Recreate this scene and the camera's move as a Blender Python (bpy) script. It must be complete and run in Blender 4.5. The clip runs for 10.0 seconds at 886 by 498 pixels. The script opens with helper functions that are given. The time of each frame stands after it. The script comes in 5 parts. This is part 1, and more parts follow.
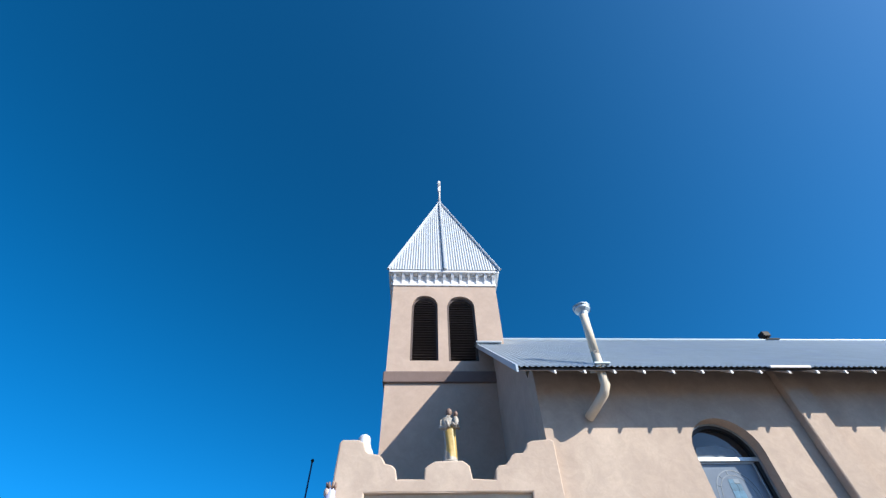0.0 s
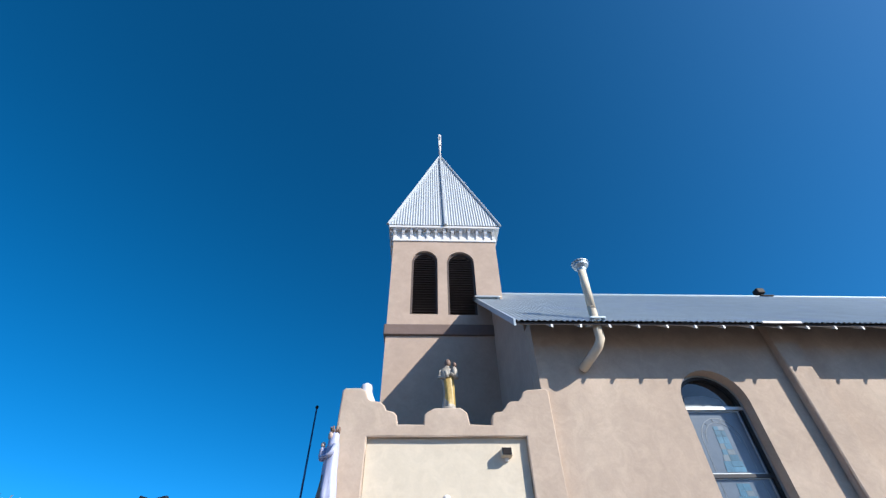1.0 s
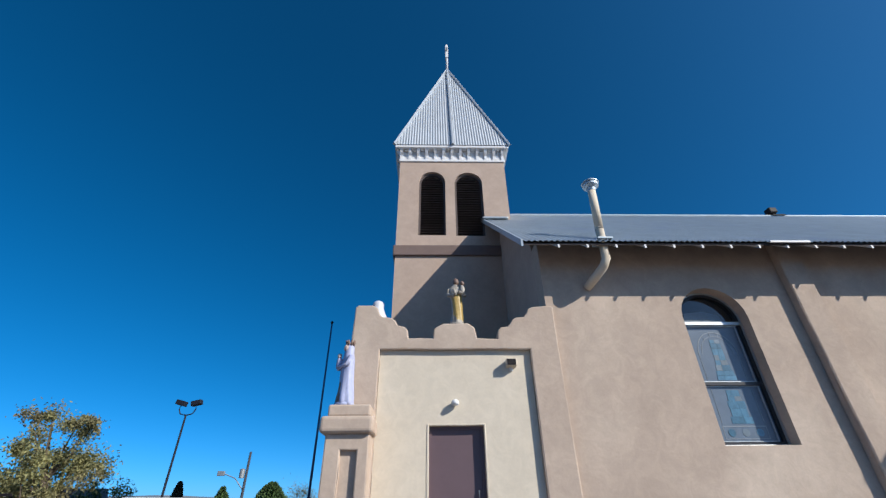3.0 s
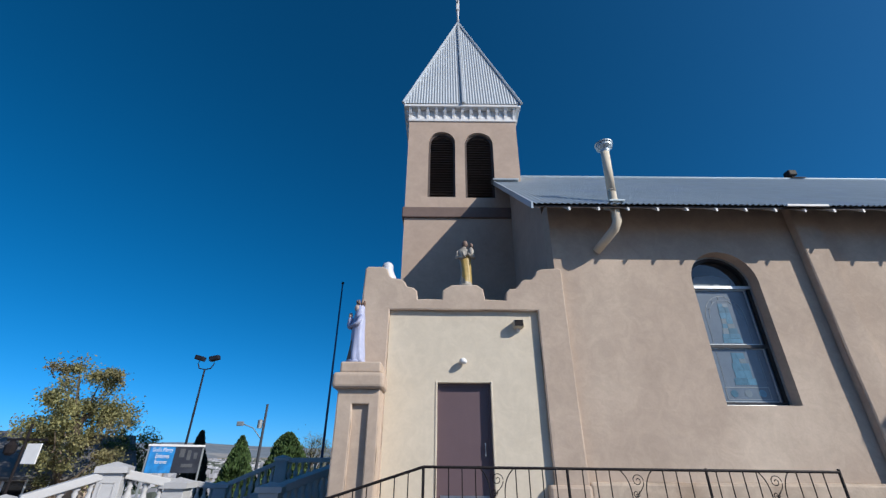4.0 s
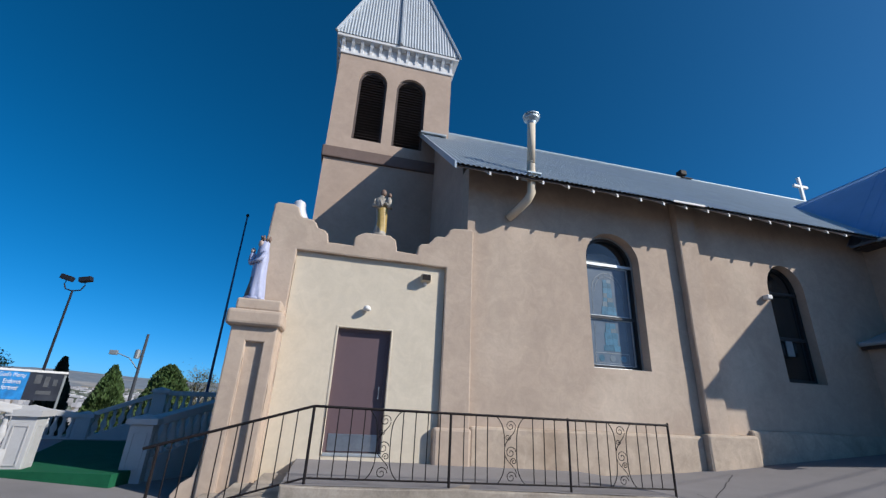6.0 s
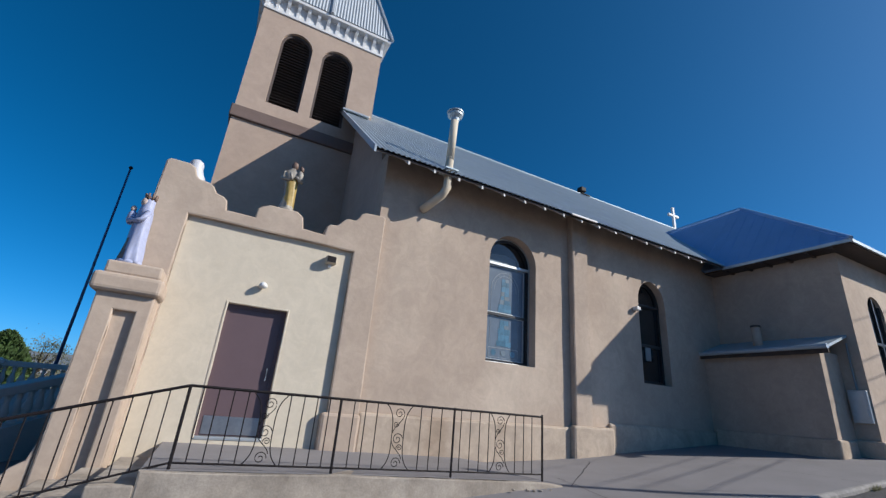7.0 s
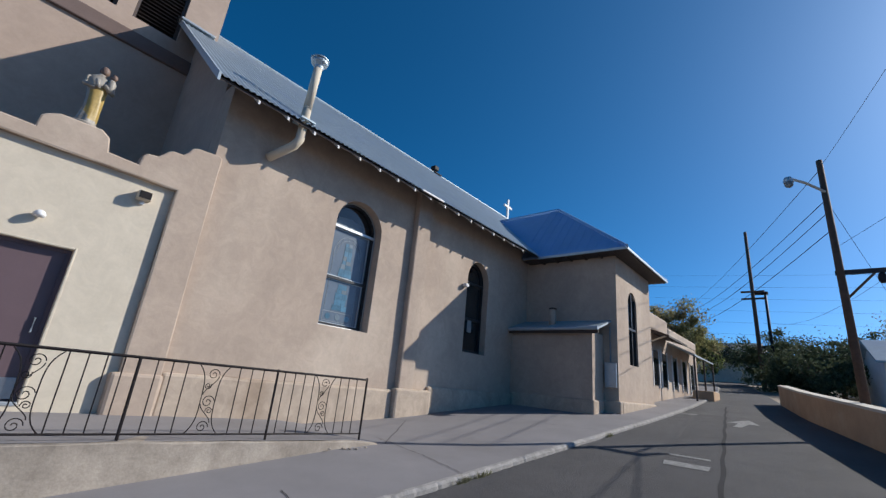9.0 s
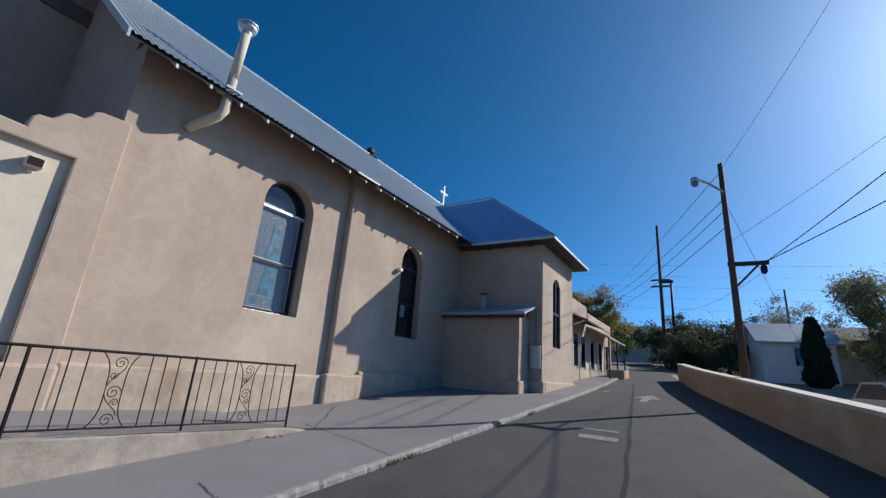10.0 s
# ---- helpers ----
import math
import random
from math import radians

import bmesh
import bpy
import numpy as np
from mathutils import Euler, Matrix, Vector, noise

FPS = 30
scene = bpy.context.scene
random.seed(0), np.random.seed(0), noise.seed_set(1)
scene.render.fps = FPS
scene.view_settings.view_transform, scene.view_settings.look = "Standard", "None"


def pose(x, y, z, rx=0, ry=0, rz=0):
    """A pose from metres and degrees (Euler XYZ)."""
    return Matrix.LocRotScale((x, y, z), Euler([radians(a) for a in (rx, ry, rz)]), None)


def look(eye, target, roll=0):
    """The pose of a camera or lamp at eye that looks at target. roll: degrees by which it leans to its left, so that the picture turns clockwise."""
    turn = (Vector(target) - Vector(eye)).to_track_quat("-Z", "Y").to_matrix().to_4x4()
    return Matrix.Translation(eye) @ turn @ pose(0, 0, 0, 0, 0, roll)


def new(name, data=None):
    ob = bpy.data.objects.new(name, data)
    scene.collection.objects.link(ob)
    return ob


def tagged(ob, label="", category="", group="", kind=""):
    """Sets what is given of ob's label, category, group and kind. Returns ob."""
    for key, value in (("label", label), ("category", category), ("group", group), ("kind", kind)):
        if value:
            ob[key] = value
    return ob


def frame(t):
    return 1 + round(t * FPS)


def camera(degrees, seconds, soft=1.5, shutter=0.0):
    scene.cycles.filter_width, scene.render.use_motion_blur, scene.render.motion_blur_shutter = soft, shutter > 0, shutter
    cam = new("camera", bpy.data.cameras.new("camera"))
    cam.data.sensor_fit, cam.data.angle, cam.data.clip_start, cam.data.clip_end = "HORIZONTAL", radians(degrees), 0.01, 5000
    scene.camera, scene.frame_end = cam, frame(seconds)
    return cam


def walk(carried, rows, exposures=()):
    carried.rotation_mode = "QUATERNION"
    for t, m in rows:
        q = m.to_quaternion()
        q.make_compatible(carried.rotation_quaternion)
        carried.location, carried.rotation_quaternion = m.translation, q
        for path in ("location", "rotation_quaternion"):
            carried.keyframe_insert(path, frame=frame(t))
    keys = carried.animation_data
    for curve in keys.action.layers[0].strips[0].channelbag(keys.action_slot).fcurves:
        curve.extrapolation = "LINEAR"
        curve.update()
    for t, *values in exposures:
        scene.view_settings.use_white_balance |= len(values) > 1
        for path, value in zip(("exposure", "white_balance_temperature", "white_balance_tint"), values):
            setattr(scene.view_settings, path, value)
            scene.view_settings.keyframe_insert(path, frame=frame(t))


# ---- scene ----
# camera: stands in the lane and turns; rows of seconds, yaw, pitch, roll
cam = camera(92.54, 10.0, soft=1.35)
EXPO, SKY, SUN = 0.54, 0.1, 3.6
EYE = Vector((0, 0, 1.5))
TURNS = [
    (0.0, -3.53, 48.59, -1.94),
    (0.5, -3.50, 45.51, -1.59),
    (1.0, -3.28, 42.59, -1.37),
    (1.5, -2.93, 39.72, -1.08),
    (2.0, -2.56, 36.99, -0.94),
    (2.5, -2.19, 34.49, -0.91),
    (4.0, -0.25, 26.89, 0.32),
    (4.5, 0.26, 24.29, 1.05),
    (5.0, -1.72, 22.10, 1.67),
    (5.5, -6.69, 21.05, 2.14),
    (7.0, -25.94, 20.04, 4.95),
    (7.5, -32.00, 19.53, 5.80),
    (8.0, -37.60, 18.82, 6.21),
    (8.5, -42.86, 18.22, 6.12),
    (9.0, -47.95, 17.53, 5.76),
    (9.5, -52.76, 16.75, 5.27),
    (10.0, -57.30, 16.31, 4.54),
]


def aim(yaw, pitch, roll):
    a, b = radians(yaw), radians(pitch)
    way = Vector((-math.sin(a) * math.cos(b), math.cos(a) * math.cos(b), math.sin(b)))
    return look(EYE, EYE + way, roll)


walk(cam, [(t, aim(w, p, r)) for t, w, p, r in TURNS], exposures=[(0, EXPO + 0.8), (1, EXPO + 0.6), (2.5, EXPO + 0.27), (4, EXPO), (7, EXPO), (8.5, EXPO + 0.05), (10, EXPO)])

# ---- world and sun ----
SUN_AZ, SUN_EL = 123.0, 31.5        # degrees clockwise from +y, and up
world = bpy.data.worlds.new("sky")
scene.world = world
world.use_nodes = True
wn = world.node_tree.nodes
sky = wn.new("ShaderNodeTexSky")
sky.sky_type = "NISHITA"
sky.sun_disc = False
sky.sun_elevation, sky.sun_rotation = radians(SUN_EL), radians(SUN_AZ)
sky.altitude, sky.air_density, sky.dust_density, sky.ozone_density = 1500, 0.56, 2.6, 10.0
wn["Background"].inputs["Strength"].default_value = SKY
depth = wn.new("ShaderNodeHueSaturation")
depth.inputs["Saturation"].default_value, depth.inputs["Hue"].default_value = 1.15, 0.4855
world.node_tree.links.new(sky.outputs[0], depth.inputs["Color"])
world.node_tree.links.new(depth.outputs[0], wn["Background"].inputs["Color"])
sun_data = bpy.data.lights.new("sun", "SUN")
sun_data.energy, sun_data.angle, sun_data.color = SUN, radians(0.5), (1.0, 0.95, 0.87)
sun = new("sun", sun_data)
a, b = radians(SUN_AZ), radians(SUN_EL)
sun_way = Vector((math.sin(a) * math.cos(b), math.cos(a) * math.cos(b), math.sin(b)))
sun.matrix_world = look(sun_way * 60, (0, 0, 0))


# ---- materials ----
def mat(name, colour, rough=0.8, metal=0.0, vary=0.12, scale=3.0, bump=0.0, bump_scale=60.0, stain=None, stain_at=0.0, spec=0.5, per_object=0.0, per_island=0.0, streak=1.0, grit=0.3, thin=0.0, trowel=0.0):
    m = bpy.data.materials.new(name)
    m.use_nodes = True
    n, l = m.node_tree.nodes, m.node_tree.links
    p = n["Principled BSDF"]
    p.inputs["Roughness"].default_value, p.inputs["Metallic"].default_value = rough, metal
    p.inputs["Specular IOR Level"].default_value = spec
    tc = n.new("ShaderNodeTexCoord")
    big = n.new("ShaderNodeTexNoise")
    big.inputs["Scale"].default_value, big.inputs["Detail"].default_value, big.inputs["Roughness"].default_value = scale, 7, 0.68
    fine = n.new("ShaderNodeTexNoise")
    fine.inputs["Scale"].default_value, fine.inputs["Detail"].default_value = bump_scale, 4
    for t in (big, fine):
        l.new(tc.outputs["Object"], t.inputs["Vector"])
    ramp = n.new("ShaderNodeMapRange")
    ramp.inputs["From Min"].default_value, ramp.inputs["From Max"].default_value = 0.3, 0.7
    ramp.inputs["To Min"].default_value, ramp.inputs["To Max"].default_value = 1 - vary, 1 + vary
    l.new(big.outputs[0], ramp.inputs["Value"])
    value = ramp.outputs[0]
    grain = n.new("ShaderNodeMapRange")
    grain.inputs["From Min"].default_value, grain.inputs["From Max"].default_value = 0.3, 0.7
    grain.inputs["To Min"].default_value, grain.inputs["To Max"].default_value = 1 - vary * grit, 1 + vary * grit
    l.new(fine.outputs[0], grain.inputs["Value"])
    mul = n.new("ShaderNodeMath")
    mul.operation = "MULTIPLY"
    l.new(value, mul.inputs[0]), l.new(grain.outputs[0], mul.inputs[1])
    value = mul.outputs[0]
    swirl = None
    if trowel:
        swirl = n.new("ShaderNodeTexNoise")
        swirl.inputs["Scale"].default_value, swirl.inputs["Detail"].default_value = 3.2, 6
        swirl.inputs["Roughness"].default_value, swirl.inputs["Distortion"].default_value = 0.62, 1.6
        l.new(tc.outputs["Object"], swirl.inputs["Vector"])
        sw = n.new("ShaderNodeMapRange")
        sw.inputs["From Min"].default_value, sw.inputs["From Max"].default_value = 0.4, 0.62
        sw.inputs["To Min"].default_value, sw.inputs["To Max"].default_value = 1 - trowel, 1 + trowel
        l.new(swirl.outputs[0], sw.inputs["Value"])
        k = n.new("ShaderNodeMath")
        k.operation = "MULTIPLY"
        l.new(value, k.inputs[0]), l.new(sw.outputs[0], k.inputs[1])
        value = k.outputs[0]
    for amount, kind in ((per_object, "o"), (per_island, "i")):
        if amount:
            src = n.new("ShaderNodeObjectInfo") if kind == "o" else n.new("ShaderNodeNewGeometry")
            r = n.new("ShaderNodeMapRange")
            r.inputs["To Min"].default_value, r.inputs["To Max"].default_value = 1 - amount, 1 + amount
            l.new(src.outputs["Random" if kind == "o" else "Random Per Island"], r.inputs["Value"])
            k = n.new("ShaderNodeMath")
            k.operation = "MULTIPLY"
            l.new(value, k.inputs[0]), l.new(r.outputs[0], k.inputs[1])
            value = k.outputs[0]
    base = n.new("ShaderNodeRGB")
    base.outputs[0].default_value = (*colour, 1)
    colour_out = base.outputs[0]
    if stain:
        s = n.new("ShaderNodeTexNoise")
        s.inputs["Scale"].default_value, s.inputs["Detail"].default_value = scale * 0.45, 8
        mp = n.new("ShaderNodeMapping")
        mp.inputs["Scale"].default_value = (1, 1, streak)
        l.new(tc.outputs["Object"], mp.inputs["Vector"]), l.new(mp.outputs[0], s.inputs["Vector"])
        sr = n.new("ShaderNodeMapRange")
        sr.inputs["From Min"].default_value, sr.inputs["From Max"].default_value = 0.52 + stain_at, 0.72 + stain_at
        l.new(s.outputs[0], sr.inputs["Value"])
        mix = n.new("ShaderNodeMix")
        mix.data_type = "RGBA"
        l.new(sr.outputs[0], mix.inputs["Factor"]), l.new(colour_out, mix.inputs["A"])
        mix.inputs["B"].default_value = (*stain, 1)
        colour_out = mix.outputs["Result"]
    sc = n.new("ShaderNodeVectorMath")
    sc.operation = "SCALE"
    l.new(colour_out, sc.inputs[0]), l.new(value, sc.inputs["Scale"])
    l.new(sc.outputs[0], p.inputs["Base Color"])
    if thin:
        glow, both = n.new("ShaderNodeBsdfTranslucent"), n.new("ShaderNodeMixShader")
        both.inputs["Fac"].default_value = thin
        l.new(sc.outputs[0], glow.inputs["Color"])
        l.new(p.outputs[0], both.inputs[1]), l.new(glow.outputs[0], both.inputs[2])
        l.new(both.outputs[0], n["Material Output"].inputs["Surface"])
    if bump:
        bm_ = n.new("ShaderNodeBump")
        bm_.inputs["Strength"].default_value, bm_.inputs["Distance"].default_value = min(1, bump * 2), 0.02
        add = n.new("ShaderNodeMath")
        add.operation = "ADD"
        l.new(big.outputs[0], add.inputs[0]), l.new(fine.outputs[0], add.inputs[1])
        height = add.outputs[0]
        if swirl:
            more = n.new("ShaderNodeMath")
            more.operation = "MULTIPLY_ADD"
            more.inputs[1].default_value = 1.6
            l.new(swirl.outputs[0], more.inputs[0]), l.new(height, more.inputs[2])
            height = more.outputs[0]
        l.new(height, bm_.inputs["Height"]), l.new(bm_.outputs[0], p.inputs["Normal"])
    return m


STUCCO = mat("tan stucco", (0.44, 0.35, 0.283), 0.92, vary=0.085, scale=1.2, grit=0.3, bump=0.035, bump_scale=24, streak=0.5, stain=(0.54, 0.445, 0.362), stain_at=-0.03, spec=0.2, trowel=0.045)
STUCCO_TOWER = mat("rosy tan stucco", (0.435, 0.335, 0.272), 0.92, vary=0.09, scale=1.1, grit=0.15, bump=0.025, bump_scale=22, spec=0.2, trowel=0.03)
STUCCO_CREAM = mat("cream stucco", (0.60, 0.53, 0.428), 0.9, vary=0.06, scale=1.4, grit=0.25, bump=0.025, bump_scale=24, streak=0.25, stain=(0.53, 0.455, 0.35), stain_at=0.04, spec=0.2, trowel=0.035)
STUCCO_PLINTH = mat("peach stucco plinth", (0.46, 0.375, 0.30), 0.92, vary=0.13, scale=2.2, grit=0.3, bump=0.05, bump_scale=26, streak=0.3, stain=(0.35, 0.27, 0.205), spec=0.2, trowel=0.07)
BAND = mat("brown plaster band", (0.17, 0.12, 0.105), 0.9, vary=0.1, scale=4, bump=0.1)
WHITE = mat("white paint", (0.66, 0.66, 0.665), 0.6, vary=0.05, scale=5, bump=0.05, stain=(0.6, 0.58, 0.55), stain_at=0.08)
GALV = mat("galvanised roofing", (0.38, 0.45, 0.50), 0.5, 0.32, vary=0.1, scale=2.2, stain=(0.36, 0.43, 0.52))
GALV_NEW = mat("pale galvanised spire sheet", (0.43, 0.47, 0.51), 0.5, 0.35, vary=0.08, scale=2.2, per_object=0.03)
BLUE_ROOF = mat("blue-grey roofing", (0.28, 0.44, 0.70), 0.35, 0.55, vary=0.06, scale=1.5)
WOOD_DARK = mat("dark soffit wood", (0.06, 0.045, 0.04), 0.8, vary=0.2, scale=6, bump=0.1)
LOUVRE = mat("dark brown louvre", (0.085, 0.066, 0.062), 0.7, vary=0.15, scale=6, per_object=0.15)
DOOR = mat("plum brown door paint", (0.115, 0.075, 0.085), 0.5, vary=0.06, scale=3)
STEEL = mat("dull steel plate", (0.35, 0.36, 0.38), 0.35, 0.9, vary=0.15, scale=6)
BLACK = mat("black iron", (0.015, 0.012, 0.013), 0.65, 0.0, vary=0.3, scale=20, spec=0.2)
POLE_DARK = mat("dark blue grey post paint", (0.012, 0.013, 0.02), 0.6, vary=0.15, scale=6, spec=0.3)
# darkened and blued: the far pole's backlit shade is in the colour
GREYPOLE = mat("grey pole with backlit shade", (0.045, 0.05, 0.06), 0.9, vary=0.15, scale=5, spec=0.2)
FRAME_BLACK = mat("black window metal", (0.025, 0.025, 0.028), 0.4, 0.2, vary=0.15, scale=8)
ALU = mat("brushed aluminium", (0.45, 0.48, 0.5), 0.45, 0.6, vary=0.08, scale=8)
STORM = mat("grey storm glazing", (0.125, 0.16, 0.205), 0.25, vary=0.1, scale=5, spec=0.5)
GLASS_BLUE = mat("blue stained glass", (0.06, 0.155, 0.235), 0.3, vary=0.25, scale=9, spec=0.5, per_object=0.22)
GLASS_TEAL = mat("teal stained glass and pale reflection", (0.125, 0.168, 0.205), 0.35, vary=0.12, scale=9, spec=0.5, per_object=0.12)
CAME = mat("lead came", (0.24, 0.265, 0.28), 0.5, 0.3, vary=0.1)
SASH = mat("weathered grey sash", (0.17, 0.19, 0.2), 0.5, vary=0.12)
PALE_LEAD = mat("pale lead line", (0.20, 0.235, 0.265), 0.5, vary=0.1)
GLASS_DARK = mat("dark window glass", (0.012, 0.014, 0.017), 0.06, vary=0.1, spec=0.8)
CONCRETE = mat("grey concrete", (0.215, 0.205, 0.213), 0.9, vary=0.09, scale=0.8, bump=0.08, bump_scale=90, stain=(0.165, 0.155, 0.155), spec=0.25)
RAMP_WALL = mat("tan weathered concrete", (0.33, 0.285, 0.24), 0.9, vary=0.3, scale=2.6, streak=0.15, bump=0.07, bump_scale=40, stain=(0.44, 0.39, 0.335), spec=0.2)
KERB = mat("pale kerb concrete", (0.27, 0.258, 0.25), 0.92, vary=0.3, scale=7, bump=0.2, bump_scale=70, stain=(0.22, 0.21, 0.2))
BALU = mat("weathered white balustrade paint", (0.41, 0.41, 0.42), 0.7, vary=0.08, scale=3, bump=0.05, stain=(0.30, 0.295, 0.29), stain_at=0.05)
ASPHALT = mat("worn asphalt", (0.08, 0.077, 0.08), 0.9, vary=0.16, scale=0.7, grit=1.6, bump=0.35, bump_scale=85, stain=(0.072, 0.07, 0.073), spec=0.3)
TAR = mat("black tar seam", (0.042, 0.041, 0.044), 0.95, vary=0.2, scale=6, spec=0.1)
PATCH = mat("dark asphalt patch", (0.056, 0.054, 0.058), 0.95, vary=0.15, scale=2, grit=1.6, bump=0.35, bump_scale=85)
ROADPAINT = mat("worn white road paint", (0.20, 0.20, 0.197), 0.85, vary=0.45, scale=14, stain=(0.12, 0.12, 0.12))
EARTH = mat("dry earth", (0.25, 0.20, 0.15), 0.95, vary=0.25, scale=0.35, bump=0.2, stain=(0.12, 0.13, 0.07))
# distance haze is put into this pale bluish colour
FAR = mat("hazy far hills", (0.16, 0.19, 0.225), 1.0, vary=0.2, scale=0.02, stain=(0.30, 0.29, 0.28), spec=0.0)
CARPET = mat("green outdoor carpet", (0.012, 0.10, 0.05), 0.95, vary=0.15, scale=3, bump=0.2, bump_scale=150, spec=0.1)
LOWWALL = mat("orange tan stucco wall", (0.50, 0.345, 0.225), 0.92, vary=0.12, scale=1.8, bump=0.25, bump_scale=34, stain=(0.56, 0.43, 0.30), spec=0.2)
CAP = mat("pale wall cap", (0.60, 0.54, 0.46), 0.9, vary=0.12, scale=4, bump=0.15)
POLEWOOD = mat("brown creosote pole", (0.10, 0.06, 0.042), 0.85, vary=0.25, scale=5, bump=0.3, bump_scale=25)
BARK = mat("grey brown bark", (0.13, 0.10, 0.075), 0.95, vary=0.3, scale=8, bump=0.4, bump_scale=30)
LEAF_AUTUMN = mat("yellow green leaf", (0.27, 0.26, 0.115), 0.7, vary=0.2, scale=0.9, per_island=0.5, stain=(0.25, 0.185, 0.115), stain_at=-0.04, thin=0.45)
LEAF_GREEN = mat("green leaf", (0.15, 0.185, 0.07), 0.7, vary=0.2, scale=0.6, per_island=0.45, thin=0.45)
LEAF_OLIVE = mat("dusty olive leaf", (0.19, 0.19, 0.11), 0.75, vary=0.2, scale=0.6, per_island=0.45, thin=0.45)
LEAF_DUSK = mat("dull dark green leaf", (0.075, 0.095, 0.05), 0.8, vary=0.2, scale=0.7, per_island=0.45, thin=0.3)
LEAF_DARK = mat("dark evergreen leaf", (0.016, 0.026, 0.014), 0.8, vary=0.2, scale=1, per_island=0.4)
LEAF_CEDAR = mat("cedar leaf", (0.045, 0.085, 0.022), 0.75, vary=0.2, scale=1, per_island=0.4)
ROBE_WHITE = mat("pale blue white glaze", (0.52, 0.53, 0.58), 0.5, vary=0.06, scale=9)
STATUE_GOLD = mat("cream statue paint", (0.30, 0.275, 0.24), 0.55, vary=0.3, scale=9, stain=(0.25, 0.21, 0.17), stain_at=0.03)
STATUE_BLUE = mat("pale blue statue paint", (0.36, 0.39, 0.55), 0.55, vary=0.15, scale=6, stain=(0.22, 0.27, 0.45), stain_at=0.02)
STATUE_HAIR = mat("dull brown statue paint", (0.17, 0.11, 0.085), 0.6, vary=0.2, scale=12)
STATUE_SKIN = mat("pale pink statue paint", (0.55, 0.42, 0.36), 0.55, vary=0.1, scale=12)
STATUE_ROBE = mat("ochre gold statue paint", (0.36, 0.25, 0.075), 0.5, vary=0.25, scale=12)
SIGN_BLUE = mat("blue sign print", (0.012, 0.20, 0.52), 0.4, vary=0.5, scale=1.6, stain=(0.01, 0.05, 0.16), stain_at=-0.04)
SIGN_DARK = mat("dark sign print", (0.015, 0.018, 0.03), 0.4, vary=0.5, scale=2, stain=(0.05, 0.055, 0.065))
SIGN_GREY = mat("grey sign print", (0.07, 0.075, 0.085), 0.45, vary=0.3, scale=6)
SHINGLE = mat("grey shingle roof", (0.13, 0.125, 0.125), 0.9, vary=0.2, scale=8, bump=0.3)
WHITEWALL = mat("white house stucco", (0.78, 0.76, 0.76), 0.9, vary=0.07, scale=2, bump=0.1)
CARPAINT = mat("silver grey car paint", (0.5, 0.53, 0.57), 0.3, 0.2, vary=0.03)
CARGLASS = mat("tinted car glass", (0.02, 0.028, 0.038), 0.35, vary=0.1, spec=0.25)
RUBBER = mat("black rubber", (0.02, 0.02, 0.02), 0.8)


# ---- builders ----
def obj(name, bm, material, parent=None, label="", smooth=False):
    bmesh.ops.recalc_face_normals(bm, faces=bm.faces)
    me = bpy.data.meshes.new(name)
    bm.to_mesh(me)
    bm.free()
    me.materials.append(material)
    if smooth:
        me.polygons.foreach_set("use_smooth", [True] * len(me.polygons))
    ob = new(name, me)
    if parent:
        ob.parent = parent
    if label:
        ob["label"] = label
    return ob


def part(name, bm, material, parent, label="", smooth=False):
    return obj(name, bm, material, parent, label, smooth)


def thing(name, x, y, z, label, category, group="", kind="", rz=0.0):
    e = new(name)
    e.empty_display_size = 0.2
    e.matrix_basis = pose(x, y, z, 0, 0, rz)
    return tagged(e, label, category, group, kind)


def box(x0, x1, y0, y1, z0, z1, bevel=0.0, bm=None, seg=2):
    bm = bm or bmesh.new()
    made = bmesh.ops.create_cube(bm, size=1, matrix=Matrix.Translation(((x0 + x1) / 2, (y0 + y1) / 2, (z0 + z1) / 2)) @ Matrix.Diagonal((x1 - x0, y1 - y0, z1 - z0, 1)))
    if bevel:
        edges = {e for v in made["verts"] for e in v.link_edges}
        bmesh.ops.bevel(bm, geom=list(edges), offset=bevel, segments=seg, profile=0.5, affect="EDGES")
    return bm


def prism(pts, d0, d1, axis="y", bm=None, bevel=0.0):
    """A polygon of (u, z) pushed from d0 to d1 along y (u is x) or x (u is y); axis z takes (x, y)."""
    bm = bm or bmesh.new()
    put = {"y": lambda u, v, d: (u, d, v), "x": lambda u, v, d: (d, u, v), "z": lambda u, v, d: (u, v, d)}[axis]
    lo = [bm.verts.new(put(u, v, d0)) for u, v in pts]
    hi = [bm.verts.new(put(u, v, d1)) for u, v in pts]
    n = len(pts)
    faces = [bm.faces.new(lo), bm.faces.new(hi[::-1])]
    faces += [bm.faces.new((lo[i], hi[i], hi[(i + 1) % n], lo[(i + 1) % n])) for i in range(n)]
    bmesh.ops.recalc_face_normals(bm, faces=faces)
    if bevel:
        edges = {e for f in faces[:1] for e in f.edges}
        bmesh.ops.bevel(bm, geom=list(edges), offset=bevel, segments=2, profile=0.5, affect="EDGES")
    return bm


